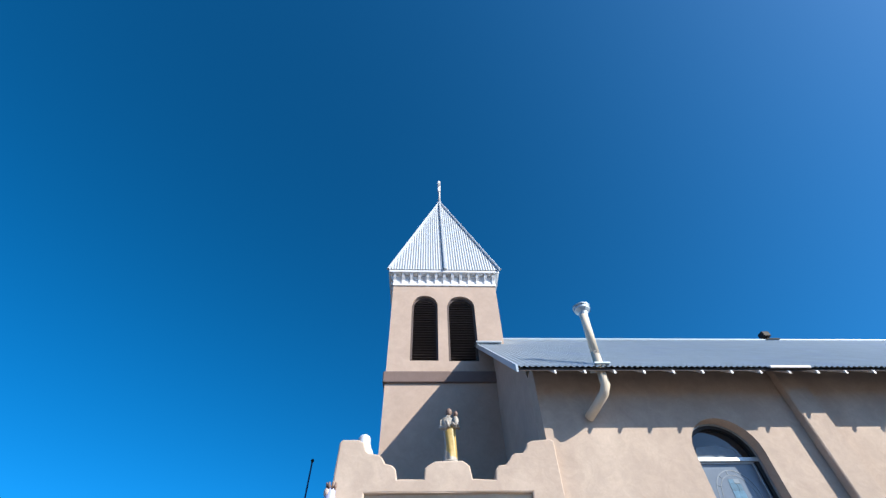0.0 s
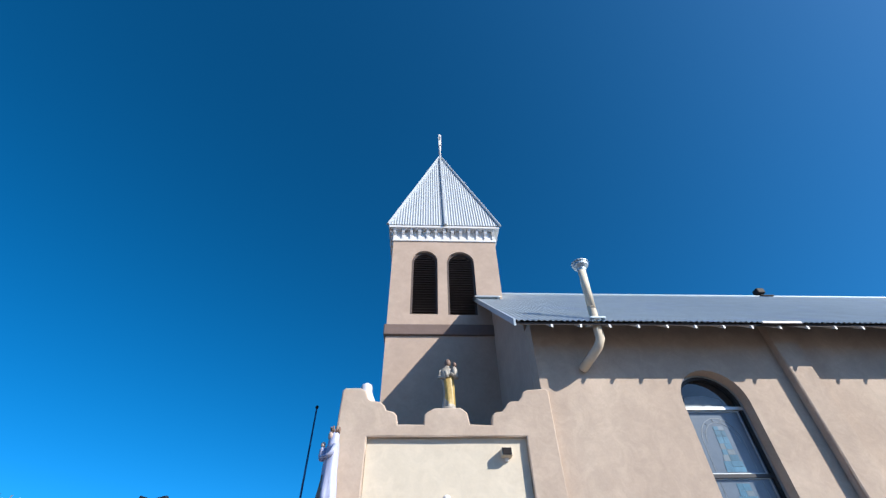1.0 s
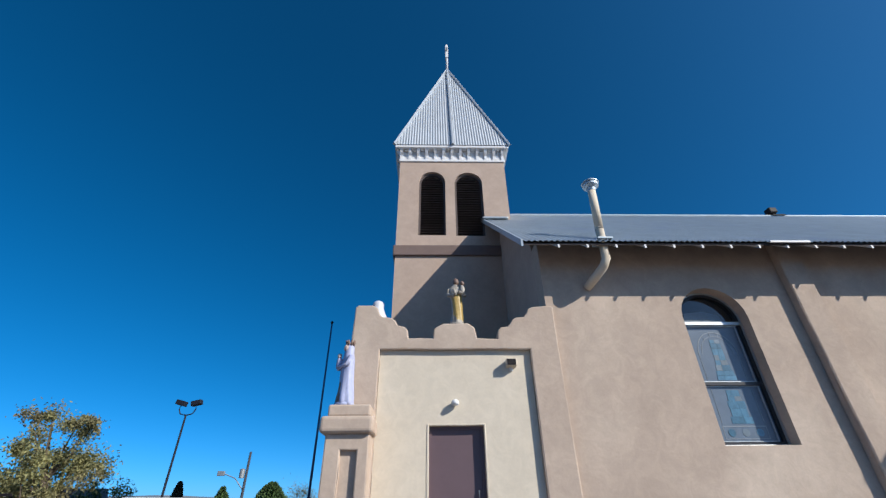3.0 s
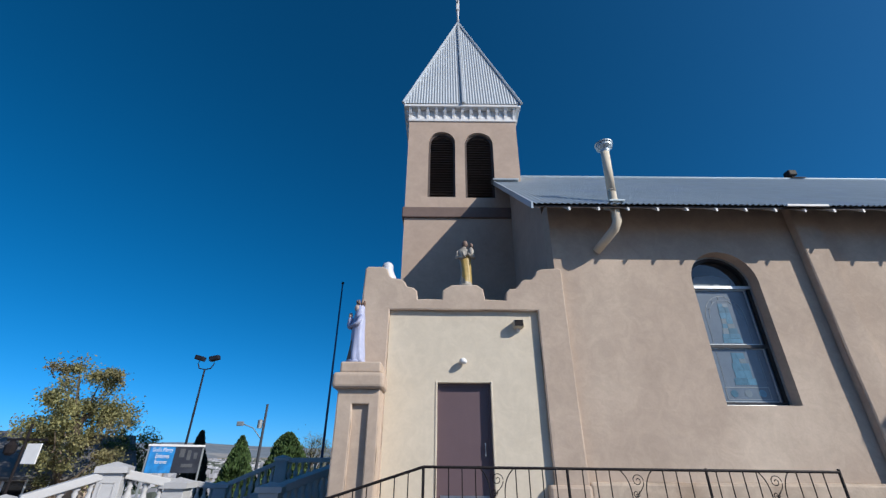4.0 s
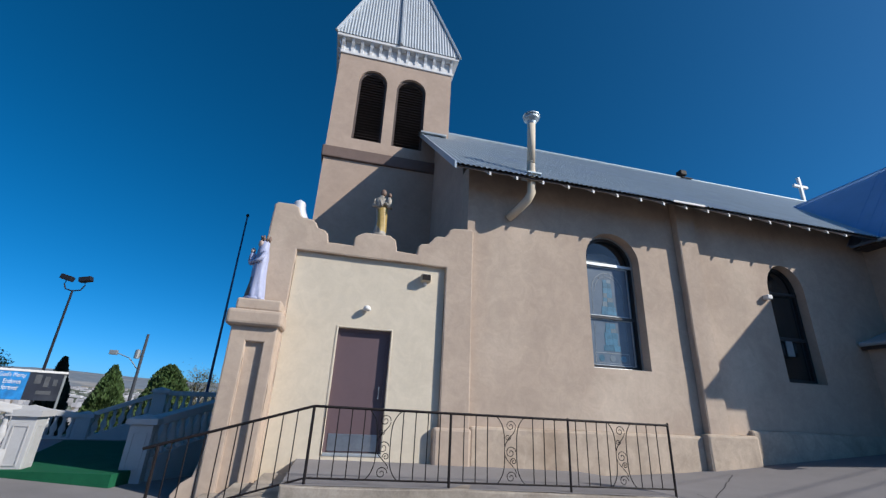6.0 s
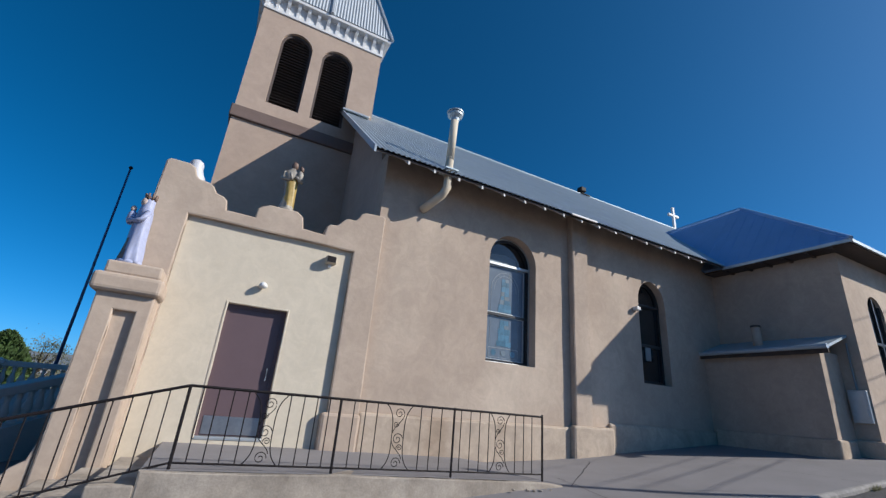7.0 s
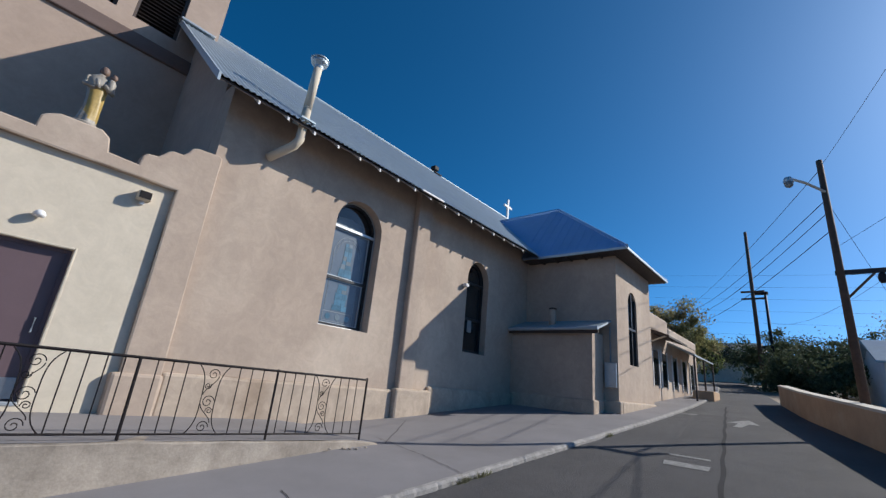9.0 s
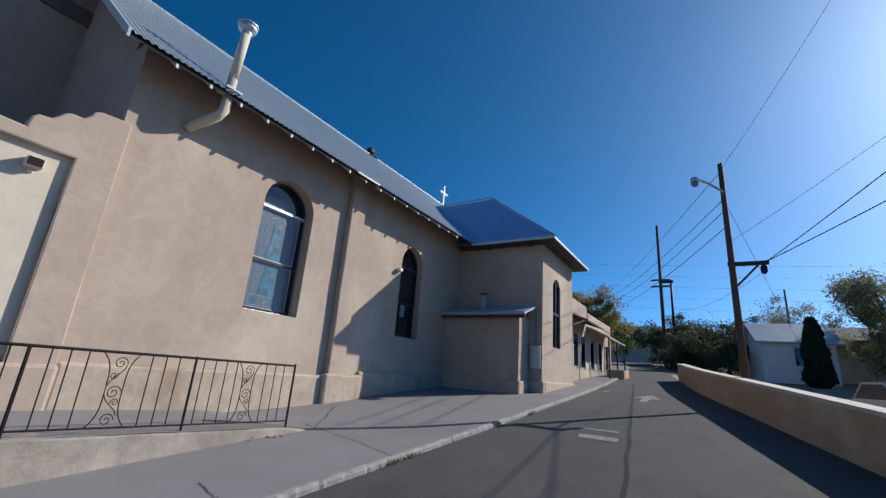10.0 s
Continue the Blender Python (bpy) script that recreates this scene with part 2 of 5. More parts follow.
def plaster(bm, amount=0.009, step=0.16):
    """Lets long straight edges wander a little, as hand-laid plaster does."""
    for e in list(bm.edges):
        for k in range(int(e.calc_length() / step), 0, -1):
            v0 = e.verts[0]
            e, v = bmesh.utils.edge_split(e, v0, 1.0 / (k + 1))
            nxt = [q for q in v.link_edges if q is not e]
            e = e if v0 not in e.verts else nxt[0]
    for v in bm.verts:
        p = v.co
        v.co = p + amount * Vector((noise.noise((p.x * 2.3, p.y * 2.3, p.z * 2.3)) + 0.5 * noise.noise((p.x * 7, p.y * 7, p.z * 7)), 0.0, noise.noise((p.x * 2.3 + 9, p.y * 2.3, p.z * 2.3)) + 0.5 * noise.noise((p.x * 7 + 9, p.y * 7, p.z * 7))))
    return bm


def tube(pts, r, n=8, bm=None, r1=None, closed=True):
    bm = bm or bmesh.new()
    pts = [Vector(p) for p in pts]
    rings = []
    for i, p in enumerate(pts):
        way = (pts[min(i + 1, len(pts) - 1)] - pts[max(i - 1, 0)]).normalized()
        side = way.cross(Vector((0, 0, 1)))
        if side.length < 1e-3:
            side = Vector((1, 0, 0))
        side.normalize()
        up = side.cross(way)
        k = r if r1 is None else r + (r1 - r) * i / (len(pts) - 1)
        rings.append([bm.verts.new(p + (side * math.cos(2 * math.pi * j / n) + up * math.sin(2 * math.pi * j / n)) * k) for j in range(n)])
    for a_, b_ in zip(rings, rings[1:]):
        for j in range(n):
            bm.faces.new((a_[j], a_[(j + 1) % n], b_[(j + 1) % n], b_[j]))
    if closed:
        bm.faces.new(rings[0][::-1]), bm.faces.new(rings[-1])
    return bm


def lathe(profile, n=16, at=(0, 0, 0), bm=None, wide=1.0):
    bm = bm or bmesh.new()
    rings = [[bm.verts.new((at[0] + r * wide * math.cos(2 * math.pi * j / n), at[1] + r * math.sin(2 * math.pi * j / n), at[2] + z)) for j in range(n)] for r, z in profile]
    for a_, b_ in zip(rings, rings[1:]):
        for j in range(n):
            bm.faces.new((a_[j], a_[(j + 1) % n], b_[(j + 1) % n], b_[j]))
    bm.faces.new(rings[0][::-1]), bm.faces.new(rings[-1])
    return bm


def arc(cx, cz, r, a0, a1, n, rz=None):
    rz = rz or r
    return [(cx + r * math.cos(radians(a0 + (a1 - a0) * i / n)), cz + rz * math.sin(radians(a0 + (a1 - a0) * i / n))) for i in range(n + 1)]


def wall_with_arches(x0, x1, z0, z1, y0, y1, holes, bm=None):
    """A wall in x and z with arched holes (left, right, sill, spring, crown), from left to right."""
    bm = bm or bmesh.new()
    x = x0
    for a_, b_, sill, spring, crown in holes:
        prism([(x, z0), (a_, z0), (a_, z1), (x, z1)], y0, y1, bm=bm)
        prism([(a_, z0), (b_, z0), (b_, sill), (a_, sill)], y0, y1, bm=bm)
        c = (a_ + b_) / 2
        prism([(a_, z1), *arc(c, spring, (b_ - a_) / 2, 180, 0, 14, crown - spring), (b_, z1)], y0, y1, bm=bm)
        x = b_
    prism([(x, z0), (x1, z0), (x1, z1), (x, z1)], y0, y1, bm=bm)
    bmesh.ops.remove_doubles(bm, verts=bm.verts, dist=0.0005)
    return bm


def corrugated(origin, along, up, across, length, period=0.2, height=0.017, trim=None, thick=0.006):
    """A corrugated sheet: waves run along `along`, ribs rise by `up`; trim(s) gives the start and end of the rib (0 to 1) at s metres."""
    bm = bmesh.new()
    o, u, v, w = Vector(origin), Vector(along).normalized(), Vector(up), Vector(across).normalized()
    n = int(length / period * 6)
    rows = []
    for i in range(n + 1):
        s = length * i / n
        lift = w * height * math.sin(2 * math.pi * s / period)
        t0, t1 = trim(s) if trim else (0, 1)
        rows.append([bm.verts.new(o + u * s + v * t + lift + w * k) for k in (0, -thick) for t in (t0, t1)])
    for a_, b_ in zip(rows, rows[1:]):
        bm.faces.new((a_[0], b_[0], b_[1], a_[1])), bm.faces.new((a_[2], a_[3], b_[3], b_[2]))
        bm.faces.new((a_[0], a_[2], b_[2], b_[0])), bm.faces.new((a_[1], b_[1], b_[3], a_[3]))
    return bm


# ---- lie of the land ----
def rise(x):
    return 0.085 * x if x > 0.5 else 0.0425 * max(0.0, x + 0.5) ** 2 if x > -0.5 else 0.0


PAVE = 0.068


def kerb_y(x):
    return 3.45 + 0.0035 * max(0.0, x - 12) ** 2


def low_wall_y(x):
    return -2.0 + (x - 6.6) * 0.225 if x < 18 else 0.565 + (x - 18) * 0.16


def land(x, y):
    z = rise(min(x, 60)) - 0.03
    west = max(0.0, -x - 9)
    if y < low_wall_y(min(max(x, 2), 25)) - 0.3 and x > 0:
        z -= 0.25
    z -= min(7.0, 0.10 * west)
    north = max(0.0, y - 24)
    z -= min(6.0, 0.1 * north) if x < 2 else 0
    far = math.hypot(x, y)
    if far > 300:
        k = min(1.0, (far - 300) / 2200)
        swell = 0.5 + 0.5 * noise.noise((x * 0.0011, y * 0.0011, 3.1))
        z += k * (24 + 50 * swell)
    return z


def spread(lo, hi, near0, near1, step):
    """Grid lines, close together between near0 and near1 and wider outwards."""
    out, v, s = [], near0, step
    while v > lo:
        s *= 1.35
        v -= s
        out.append(max(v, lo))
    out = out[::-1]
    v = near0
    while v < near1:
        out.append(v)
        v += step
    out.append(near1)
    v, s = near1, step
    while v < hi:
        s *= 1.35
        v += s
        out.append(min(v, hi))
    return out


def pave(x, y):
    """Top of the pavement: it falls from the church to the kerb, more so along the landing."""
    k = min(1.0, max(0.0, (y - kerb_y(x)) / 1.8))
    near = min(1.0, max(0.0, (x + 2) / 2)) * min(1.0, max(0.0, (6.5 - x) / 2.5))
    return rise(x) + PAVE + k * (min(0.32, 0.062 * max(0.0, -x)) + 0.10 * near)


def sheet(xs, ys, height):
    bm = bmesh.new()
    grid = [[bm.verts.new((x, y, height(x, y))) for y in ys] for x in xs]
    for i in range(len(xs) - 1):
        for j in range(len(ys) - 1):
            bm.faces.new((grid[i][j], grid[i + 1][j], grid[i + 1][j + 1], grid[i][j + 1]))
    return bm


ground = tagged(obj("ground", sheet(spread(-2800, 2800, -30, 62, 1.0), spread(-2800, 2800, -26, 40, 1.0), lambda x, y: land(x, y) - 0.05), EARTH), "dry brown earth with sparse weeds reaching far hills", "ground", kind="structure")
hills = bmesh.new()
ridge_n = 160
rings = []
for r, z0, k in ((1500, -6, 0.0), (2000, 20, 0.6), (2500, 30, 1.0), (2790, 0, 0.4)):
    ring = []
    for i in range(ridge_n + 1):
        t = math.pi * 2 * i / ridge_n
        x, y = -math.sin(t) * r, math.cos(t) * r
        lump = 0.6 + 0.5 * noise.noise((math.cos(t) * 3, math.sin(t) * 3, 0.5)) + 0.12 * noise.noise((math.cos(t) * 15, math.sin(t) * 15, k))
        ring.append(hills.verts.new((x, y, z0 + k * 90 * lump)))
    rings.append(ring)
for p_, q_ in zip(rings, rings[1:]):
    for i in range(ridge_n):
        hills.faces.new((p_[i], p_[i + 1], q_[i + 1], q_[i]))
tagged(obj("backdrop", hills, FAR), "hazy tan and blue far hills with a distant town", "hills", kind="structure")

# lane, kerb and pavement
lane_x = [-40 + i * 1.0 for i in range(101)]
bm = bmesh.new()
rows = []
for x in lane_x:
    lo = low_wall_y(x) - 0.1 if x > 3.5 else -7.0
    rows.append([bm.verts.new((x, lo + (kerb_y(x) - lo) * k / 6, rise(x))) for k in range(7)])
for p_, q_ in zip(rows, rows[1:]):
    for k in range(6):
        bm.faces.new((p_[k], q_[k], q_[k + 1], p_[k + 1]))
road = tagged(obj("road", bm, ASPHALT), "worn grey asphalt lane rising gently beside the church", "road", kind="structure")
bm = bmesh.new()
rows = []
for x in [-40 + i * 0.5 for i in range(160)]:
    y0, y1 = kerb_y(x) + 0.06, 8.6 if x < 13 else 4.7 + 0.006 * (x - 13) ** 2 * (x > 13) + 0.2
    y1 = max(y1, y0 + 0.9)
    if x < -1.5:
        y1 = 14.0
    rows.append([bm.verts.new((x, y0 + (y1 - y0) * k / 8, pave(x, y0 + (y1 - y0) * k / 8))) for k in range(9)])
for p_, q_ in zip(rows, rows[1:]):
    for k in range(8):
        bm.faces.new((p_[k], q_[k], q_[k + 1], p_[k + 1]))
pavement = tagged(obj("pavement", bm, CONCRETE), "grey concrete pavement with cracks and joints", "pavement", kind="structure")
kerb = thing("kerb", 0, 0, 0, "pale broken concrete kerb along the asphalt lane", "kerb", kind="structure")
rng = random.Random(5)
x = -14.0
while x < 34:
    w = rng.uniform(2.4, 4.2)
    bm = bmesh.new()
    n = int(w / 0.05)
    prev = None
    for i in range(n + 1):
        u = x + (w - 0.008) * i / n
        wear = 0.03 * noise.noise((u * 1.1, 1.0, 0)) + 0.014 * noise.noise((u * 7, 2.0, 0)) + 0.016 * noise.noise((u * 23, 3.0, 0))
        top_ = rise(u) + PAVE + 0.004 + 0.008 * noise.noise((u * 5, 4.0, 0))
        y = kerb_y(u)
        now = [bm.verts.new(p) for p in ((u, y - 0.01 + wear, rise(u) - 0.1), (u, y + wear, top_ - 0.03), (u, y + 0.03 + wear, top_), (u, y + 0.075 + wear * 0.4, top_ + 0.002), (u, y + 0.075 + wear * 0.4, rise(u) - 0.1))]
        if prev:
            for k in range(4):
                bm.faces.new((prev[k], now[k], now[k + 1], prev[k + 1]))
        prev = now
    part("kerb_stone", bm, KERB, kerb)
    x += w


def ribbon(pts, width, lift, name, material, label, category):
    bm = bmesh.new()
    prev = None
    for i, (x, y) in enumerate(pts):
        q = pts[min(i + 1, len(pts) - 1)], pts[max(i - 1, 0)]
        way = Vector((q[0][0] - q[1][0], q[0][1] - q[1][1])).normalized()
        w = width * (0.8 + 0.4 * abs(noise.noise((x * 0.8, y * 0.8, 7))))
        z = (pave(x, y) if y > kerb_y(x) else rise(x)) + lift
        now = [bm.verts.new((x - way.y * s * w / 2, y + way.x * s * w / 2, z)) for s in (1, -1)]
        if prev:
            bm.faces.new((prev[0], now[0], now[1], prev[1]))
        prev = now
    return tagged(obj(name, bm, material), label, category, kind="structure")


def course(a_, b_, n, wob, seed):
    r = random.Random(seed)
    return [(a_[0] + (b_[0] - a_[0]) * i / n + r.uniform(-wob, wob), a_[1] + (b_[1] - a_[1]) * i / n + r.uniform(-wob, wob)) for i in range(n + 1)]


ribbon([(2.5 + i * 0.4, 0.53 + 0.134 * 0.4 * i + 0.015 * math.sin(i * 1.3)) for i in range(44)], 0.07, 0.006, "tar_seam", TAR, "long black tar seam in the asphalt", "seam")
for seed, a_, b_ in ((11, (1.9, 4.05), (1.2, 4.7)), (12, (5.1, 5.7), (4.85, 4.3)), (14, (4.85, 4.3), (4.66, 3.5)), (15, (2.63, 4.23), (2.53, 3.56)), (16, (4.9, 5.2), (7.0, 6.9)), (17, (9.5, 3.6), (9.3, 7.2)), (13, (0.4, 4.6), (0.1, 4.9))):
    ribbon(course(a_, b_, 12, 0.018, seed), 0.011, 0.006, "pavement_crack", TAR, "thin dark crack in the pavement", "crack")


def road_quad(name, corners, lift, material, label, category, tops=None):
    bm = bmesh.new()
    bm.faces.new([bm.verts.new((x, y, rise(x) + lift)) for x, y in corners])
    return tagged(obj(name, bm, material), label, category, kind="structure")


road_quad("asphalt_patch", [(2.6, 0.54), (9.0, 1.40), (16, 2.34), (16, 3.1), (9.0, 2.21), (2.6, 1.31)], 0.004, PATCH, "dark rectangular asphalt patch in the lane", "patch")
road_quad("painted_bar", [(7.7, 1.4), (8.02, 1.42), (8.02, 2.06), (7.7, 2.0)], 0.01, ROADPAINT, "worn white painted bar on the lane", "road marking")
road_quad("painted_bar", [(8.5, 1.5), (8.62, 1.52), (8.62, 2.14), (8.5, 2.1)], 0.01, ROADPAINT, "faint worn painted line on the lane", "road marking")
road_quad("painted_bar", [(15.5, 3.0), (15.7, 3.0), (15.7, 3.6), (15.5, 3.6)], 0.01, ROADPAINT, "worn white painted bar on the lane", "road marking")
road_quad("painted_arrow", [(13.6, 1.66), (14.5, 1.61), (14.5, 1.36), (15.6, 1.72), (14.5, 2.1), (14.5, 1.85), (13.6, 1.84)], 0.01, ROADPAINT, "worn white direction arrow painted on asphalt", "road marking")

verts, faces = [], []
for i in range(260):
    c, sd = rng.choice(((4.6, 0.05), (5.0, 0.1), (9.4, 0.05), (2.4, 0.03))), rng
    x, y = c[0] + sd.gauss(0, 0.09), kerb_y(c[0]) - 0.03 + sd.gauss(0, 0.015)
    z, hh, a_ = rise(x), sd.uniform(0.03, 0.09), sd.uniform(0, 6.28)
    n = len(verts)
    verts += [(x - 0.006 * math.cos(a_), y - 0.006 * math.sin(a_), z), (x + 0.006 * math.cos(a_), y + 0.006 * math.sin(a_), z), (x + 0.04 * math.cos(a_ + 1), y + 0.04 * math.sin(a_ + 1), z + hh)]
    faces.append((n, n + 1, n + 2))
me = bpy.data.meshes.new("weeds")
me.from_pydata(verts, [], faces)
me.materials.append(LEAF_OLIVE)
tagged(new("weeds", me), "small dry weeds growing along the kerb", "weeds", kind="stuff")

# raised landing with steps in front of the side door
landing = thing("landing", 0, 0, 0, "raised tan concrete landing with steps and a sloping top", "landing", kind="structure")
LZ0, LZ1 = 0.69, 0.60
bm = prism([(-0.41, -0.1), (4.75, 0.2), (4.75, 0.55), (4.3, LZ1), (2.0, 0.655), (-0.41, LZ0)], 5.2, 7.55, bevel=0.02)
part("landing_body", plaster(bm, 0.012), RAMP_WALL, landing)
bm = prism([(-0.41, LZ0), (2.0, 0.655), (4.3, LZ1), (4.75, 0.55), (4.75, 0.556), (4.3, LZ1 + 0.006), (2.0, 0.661), (-0.41, LZ0 + 0.006)], 5.24, 7.5)
part("landing_surface", bm, CONCRETE, landing)
for i, (x0, x1, top) in enumerate(((-0.79, -0.41, 0.565), (-1.15, -0.79, 0.44), (-1.51, -1.15, 0.315), (-1.87, -1.51, 0.20))):
    part("step", box(x0, x1 - 0.003, 5.2, 7.0, -0.1, top, 0.015), RAMP_WALL, landing)
for i in range(9):
    r_ = 0.01 + 0.02 * rng.random()
    g = obj("rubble", lathe([(r_ * 0.5, 0), (r_, r_ * 0.4), (r_ * 0.6, r_ * 0.8)], 5), RAMP_WALL)
    g.matrix_basis = pose(4.2 + rng.uniform(-0.4, 0.3), 5.12 + rng.uniform(-0.06, 0.04), pave(4.2, 5.1) - 0.004, 0, 0, rng.uniform(0, 360))
    tagged(g, "small broken lump of concrete on the pavement", "rubble", "rubble by the landing")

# ---- church ----
church = thing("church", 2.2, 7.5, 0.3, "tan stucco mission church with a square bell tower and metal roofs", "church")
church_at = Vector((2.2, 7.5, 0.3))


def cpart(name, bm, material, label="", parent=None, smooth=False):
    bmesh.ops.translate(bm, verts=bm.verts, vec=-church_at)
    return part(name, bm, material, parent or church, label, smooth)


def group_part(name, label="", parent=None):
    e = new(name)
    e.parent = parent or church
    if label:
        e["label"] = label
    return e


EAVE_Y, EAVE_Z, RIDGE_Y, RIDGE_Z = 6.77, 5.9, 13.45, 11.45
SLOPE = (RIDGE_Z - EAVE_Z) / (RIDGE_Y - EAVE_Y)
W1 = (4.82, 6.10, 2.40, 4.66, 5.28)
W2 = (9.53, 10.6, 2.4, 4.5, 5.12)
bm = wall_with_arches(2.2, 12.95, 0.2, 6.42, 7.5, 7.98, [W1, W2])
cpart("nave_wall", bm, STUCCO)
bm = prism([(19.3, 0.2), (19.3, 6.35), (RIDGE_Y, RIDGE_Z - 0.15), (7.985, 6.75), (7.985, 0.2)], 2.2, 2.6, "x")
cpart("gable_wall", bm, STUCCO_TOWER)
cpart("back_wall", box(2.6, 24, 18.9, 19.3, 0.2, 6.4), STUCCO)
cpart("plinth", plaster(box(2.3, 7.02, 7.42, 7.6, 0.3, 1.26, 0.05), 0.014), STUCCO_PLINTH)
cpart("plinth", plaster(box(8.19, 12.97, 7.42, 7.6, 0.5, 1.4, 0.05), 0.014), STUCCO_PLINTH)
bm = prism([(7.52, 6.35), (7.33, 6.35), (7.34, 4.2), (7.35, 1.30), (7.33, 1.22), (7.33, 0.3), (7.52, 0.3)], 7.1, 7.58, "x", bevel=0.03)
cpart("buttress", plaster(bm, 0.014), STUCCO)
cpart("buttress_plinth", plaster(box(7.0, 8.2, 7.30, 7.6, 0.3, 1.3, 0.05), 0.014), STUCCO_PLINTH)


def window(hole, y, parent_label, bright):
    x0, x1, sill, spring, crown = hole
    c, w = (x0 + x1) / 2, (x1 - x0) / 2
    win = group_part("window", parent_label)
    d = y + (0.25 if bright else 0.2)
    edge = lambda g: [(x0 + g, sill + g), (x1 - g, sill + g), *arc(c, spring, w - g, 0, 180, 18, crown - spring - g)]

    def border(g0, g1, y0, y1):
        b_, o_, i_ = bmesh.new(), edge(g0), edge(g1)
        for k in range(len(o_)):
            q = (k + 1) % len(o_)
            prism([o_[k], o_[q], i_[q], i_[k]], y0, y1, bm=b_)
        bmesh.ops.remove_doubles(b_, verts=b_.verts, dist=0.0005)
        return b_

    cpart("window_frame", border(0.01, 0.085, d, d + 0.09), FRAME_BLACK, "", win)
    if bright:
        cpart("frame_edge", border(0.006, 0.03, d - 0.03, d - 0.003), ALU, "thin aluminium edge strip", win)
    mid = sill + (spring - sill) * 0.47
    cpart("transom", box(x0 + 0.02, x1 - 0.02, d - 0.025, d + 0.06, spring - 0.075, spring - 0.005, 0.008), ALU if bright else FRAME_BLACK, "", win)
    cpart("meeting_rail", box(x0 + 0.08, x1 - 0.08, d - 0.005, d + 0.06, mid - 0.035, mid + 0.03, 0.006), FRAME_BLACK, "", win)
    cpart("window_sill", box(x0, x1, d - 0.06, d + 0.1, sill - 0.03, sill + 0.03, 0.008), ALU if bright else FRAME_BLACK, "", win)
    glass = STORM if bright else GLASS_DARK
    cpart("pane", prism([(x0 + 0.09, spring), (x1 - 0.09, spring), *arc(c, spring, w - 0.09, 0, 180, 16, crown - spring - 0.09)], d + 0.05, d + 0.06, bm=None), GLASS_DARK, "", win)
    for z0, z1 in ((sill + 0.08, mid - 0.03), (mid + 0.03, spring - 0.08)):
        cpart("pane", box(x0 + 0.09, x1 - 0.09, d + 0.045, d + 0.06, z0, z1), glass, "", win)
        b_ = bmesh.new()
        g = 0.018
        for q in ((x0 + 0.11, x0 + 0.11 + g, z0, z1), (x1 - 0.13 - g, x1 - 0.13, z0, z1), (x0 + 0.11 + g, x1 - 0.13 - g, z0, z0 + g), (x0 + 0.11 + g, x1 - 0.13 - g, z1 - g, z1)):
            box(q[0], q[1], d + 0.022, d + 0.045, q[2], q[3], bm=b_)
        cpart("sash_frame", b_, ALU if bright else FRAME_BLACK, "", win)
    if not bright:
        return win
    # stained glass seen through the storm pane: painted lunette reflection, faint arch, blue figure of pieces, panel
    # with roundels
    f0, f1 = d + 0.040, d + 0.0448
    # pale patch paints a reflection onto the dark lunette pane
    cpart("glass_piece", prism([(x0 + 0.16, spring + 0.02), (x1 - 0.32, spring + 0.02), (x1 - 0.36, spring + 0.16), (c - 0.02, spring + 0.24), (x0 + 0.24, spring + 0.2)], d + 0.044, d + 0.049), GLASS_TEAL, "pale blue reflection patch on the lunette", win)
    b_ = bmesh.new()
    for r0, r1, h0 in ((0.38, 0.37, 0.44), (0.31, 0.302, 0.36)):
        o_, i_ = arc(c, spring - 0.64, r0, 0, 180, 20, h0), arc(c, spring - 0.64, r1, 0, 180, 20, h0 - r0 + r1)
        for k in range(20):
            prism([o_[k], o_[k + 1], i_[k + 1], i_[k]], f0, f1, bm=b_)
    o_, i_ = arc(c, spring - 0.64, 0.37, 0, 180, 20, 0.43), arc(c, spring - 0.64, 0.31, 0, 180, 20, 0.36)
    for k in range(2, 20, 3):
        prism([i_[k], (i_[k][0] + 0.006, i_[k][1]), (o_[k][0] + 0.006, o_[k][1]), o_[k]], f0, f1, bm=b_)
    for s in (-1, 1):
        for z0, z1 in ((mid + 0.07, spring - 0.64), (sill + 0.40, mid - 0.08)):
            box(c + s * 0.375 - 0.003, c + s * 0.375 + 0.003, f0, f1, z0, z1, bm=b_)
    for q in ((c - 0.40, c + 0.38, sill + 0.33, sill + 0.345), (c - 0.40, c + 0.38, sill + 0.13, sill + 0.14), (c - 0.40, c - 0.39, sill + 0.14, sill + 0.33), (c + 0.37, c + 0.38, sill + 0.14, sill + 0.33)):
        box(q[0], q[1], f0, f1, q[2], q[3], bm=b_)
    cpart("came", b_, PALE_LEAD, "pale lead lines", win)
    for k in range(3):
        o_ = arc(c - 0.26 + 0.25 * k, sill + 0.235, 0.065, 0, 330, 11)
        cpart("roundel", prism(o_, f0, f1), GLASS_BLUE if k != 1 else GLASS_TEAL, "", win)
    r = random.Random(8)
    for z0, z1, wide in ((mid + 0.07, spring - 0.32, 0.13), (sill + 0.38, mid - 0.06, 0.15)):
        z = z0
        while z < z1 - 0.05:
            h = r.uniform(0.07, 0.15)
            u = (z - z0) / (z1 - z0)
            half = wide * (1.25 - 0.65 * u) * r.uniform(0.85, 1.1)
            cut = r.uniform(-0.3, 0.3) * half
            for e0, e1 in ((-half, cut), (cut, half)):
                cpart("glass_piece", box(c + e0, c + e1 - 0.003, f0, f1, z, min(z + h, z1) - 0.003), GLASS_BLUE if r.random() < 0.75 else GLASS_TEAL, "", win)
            z += h
    return win


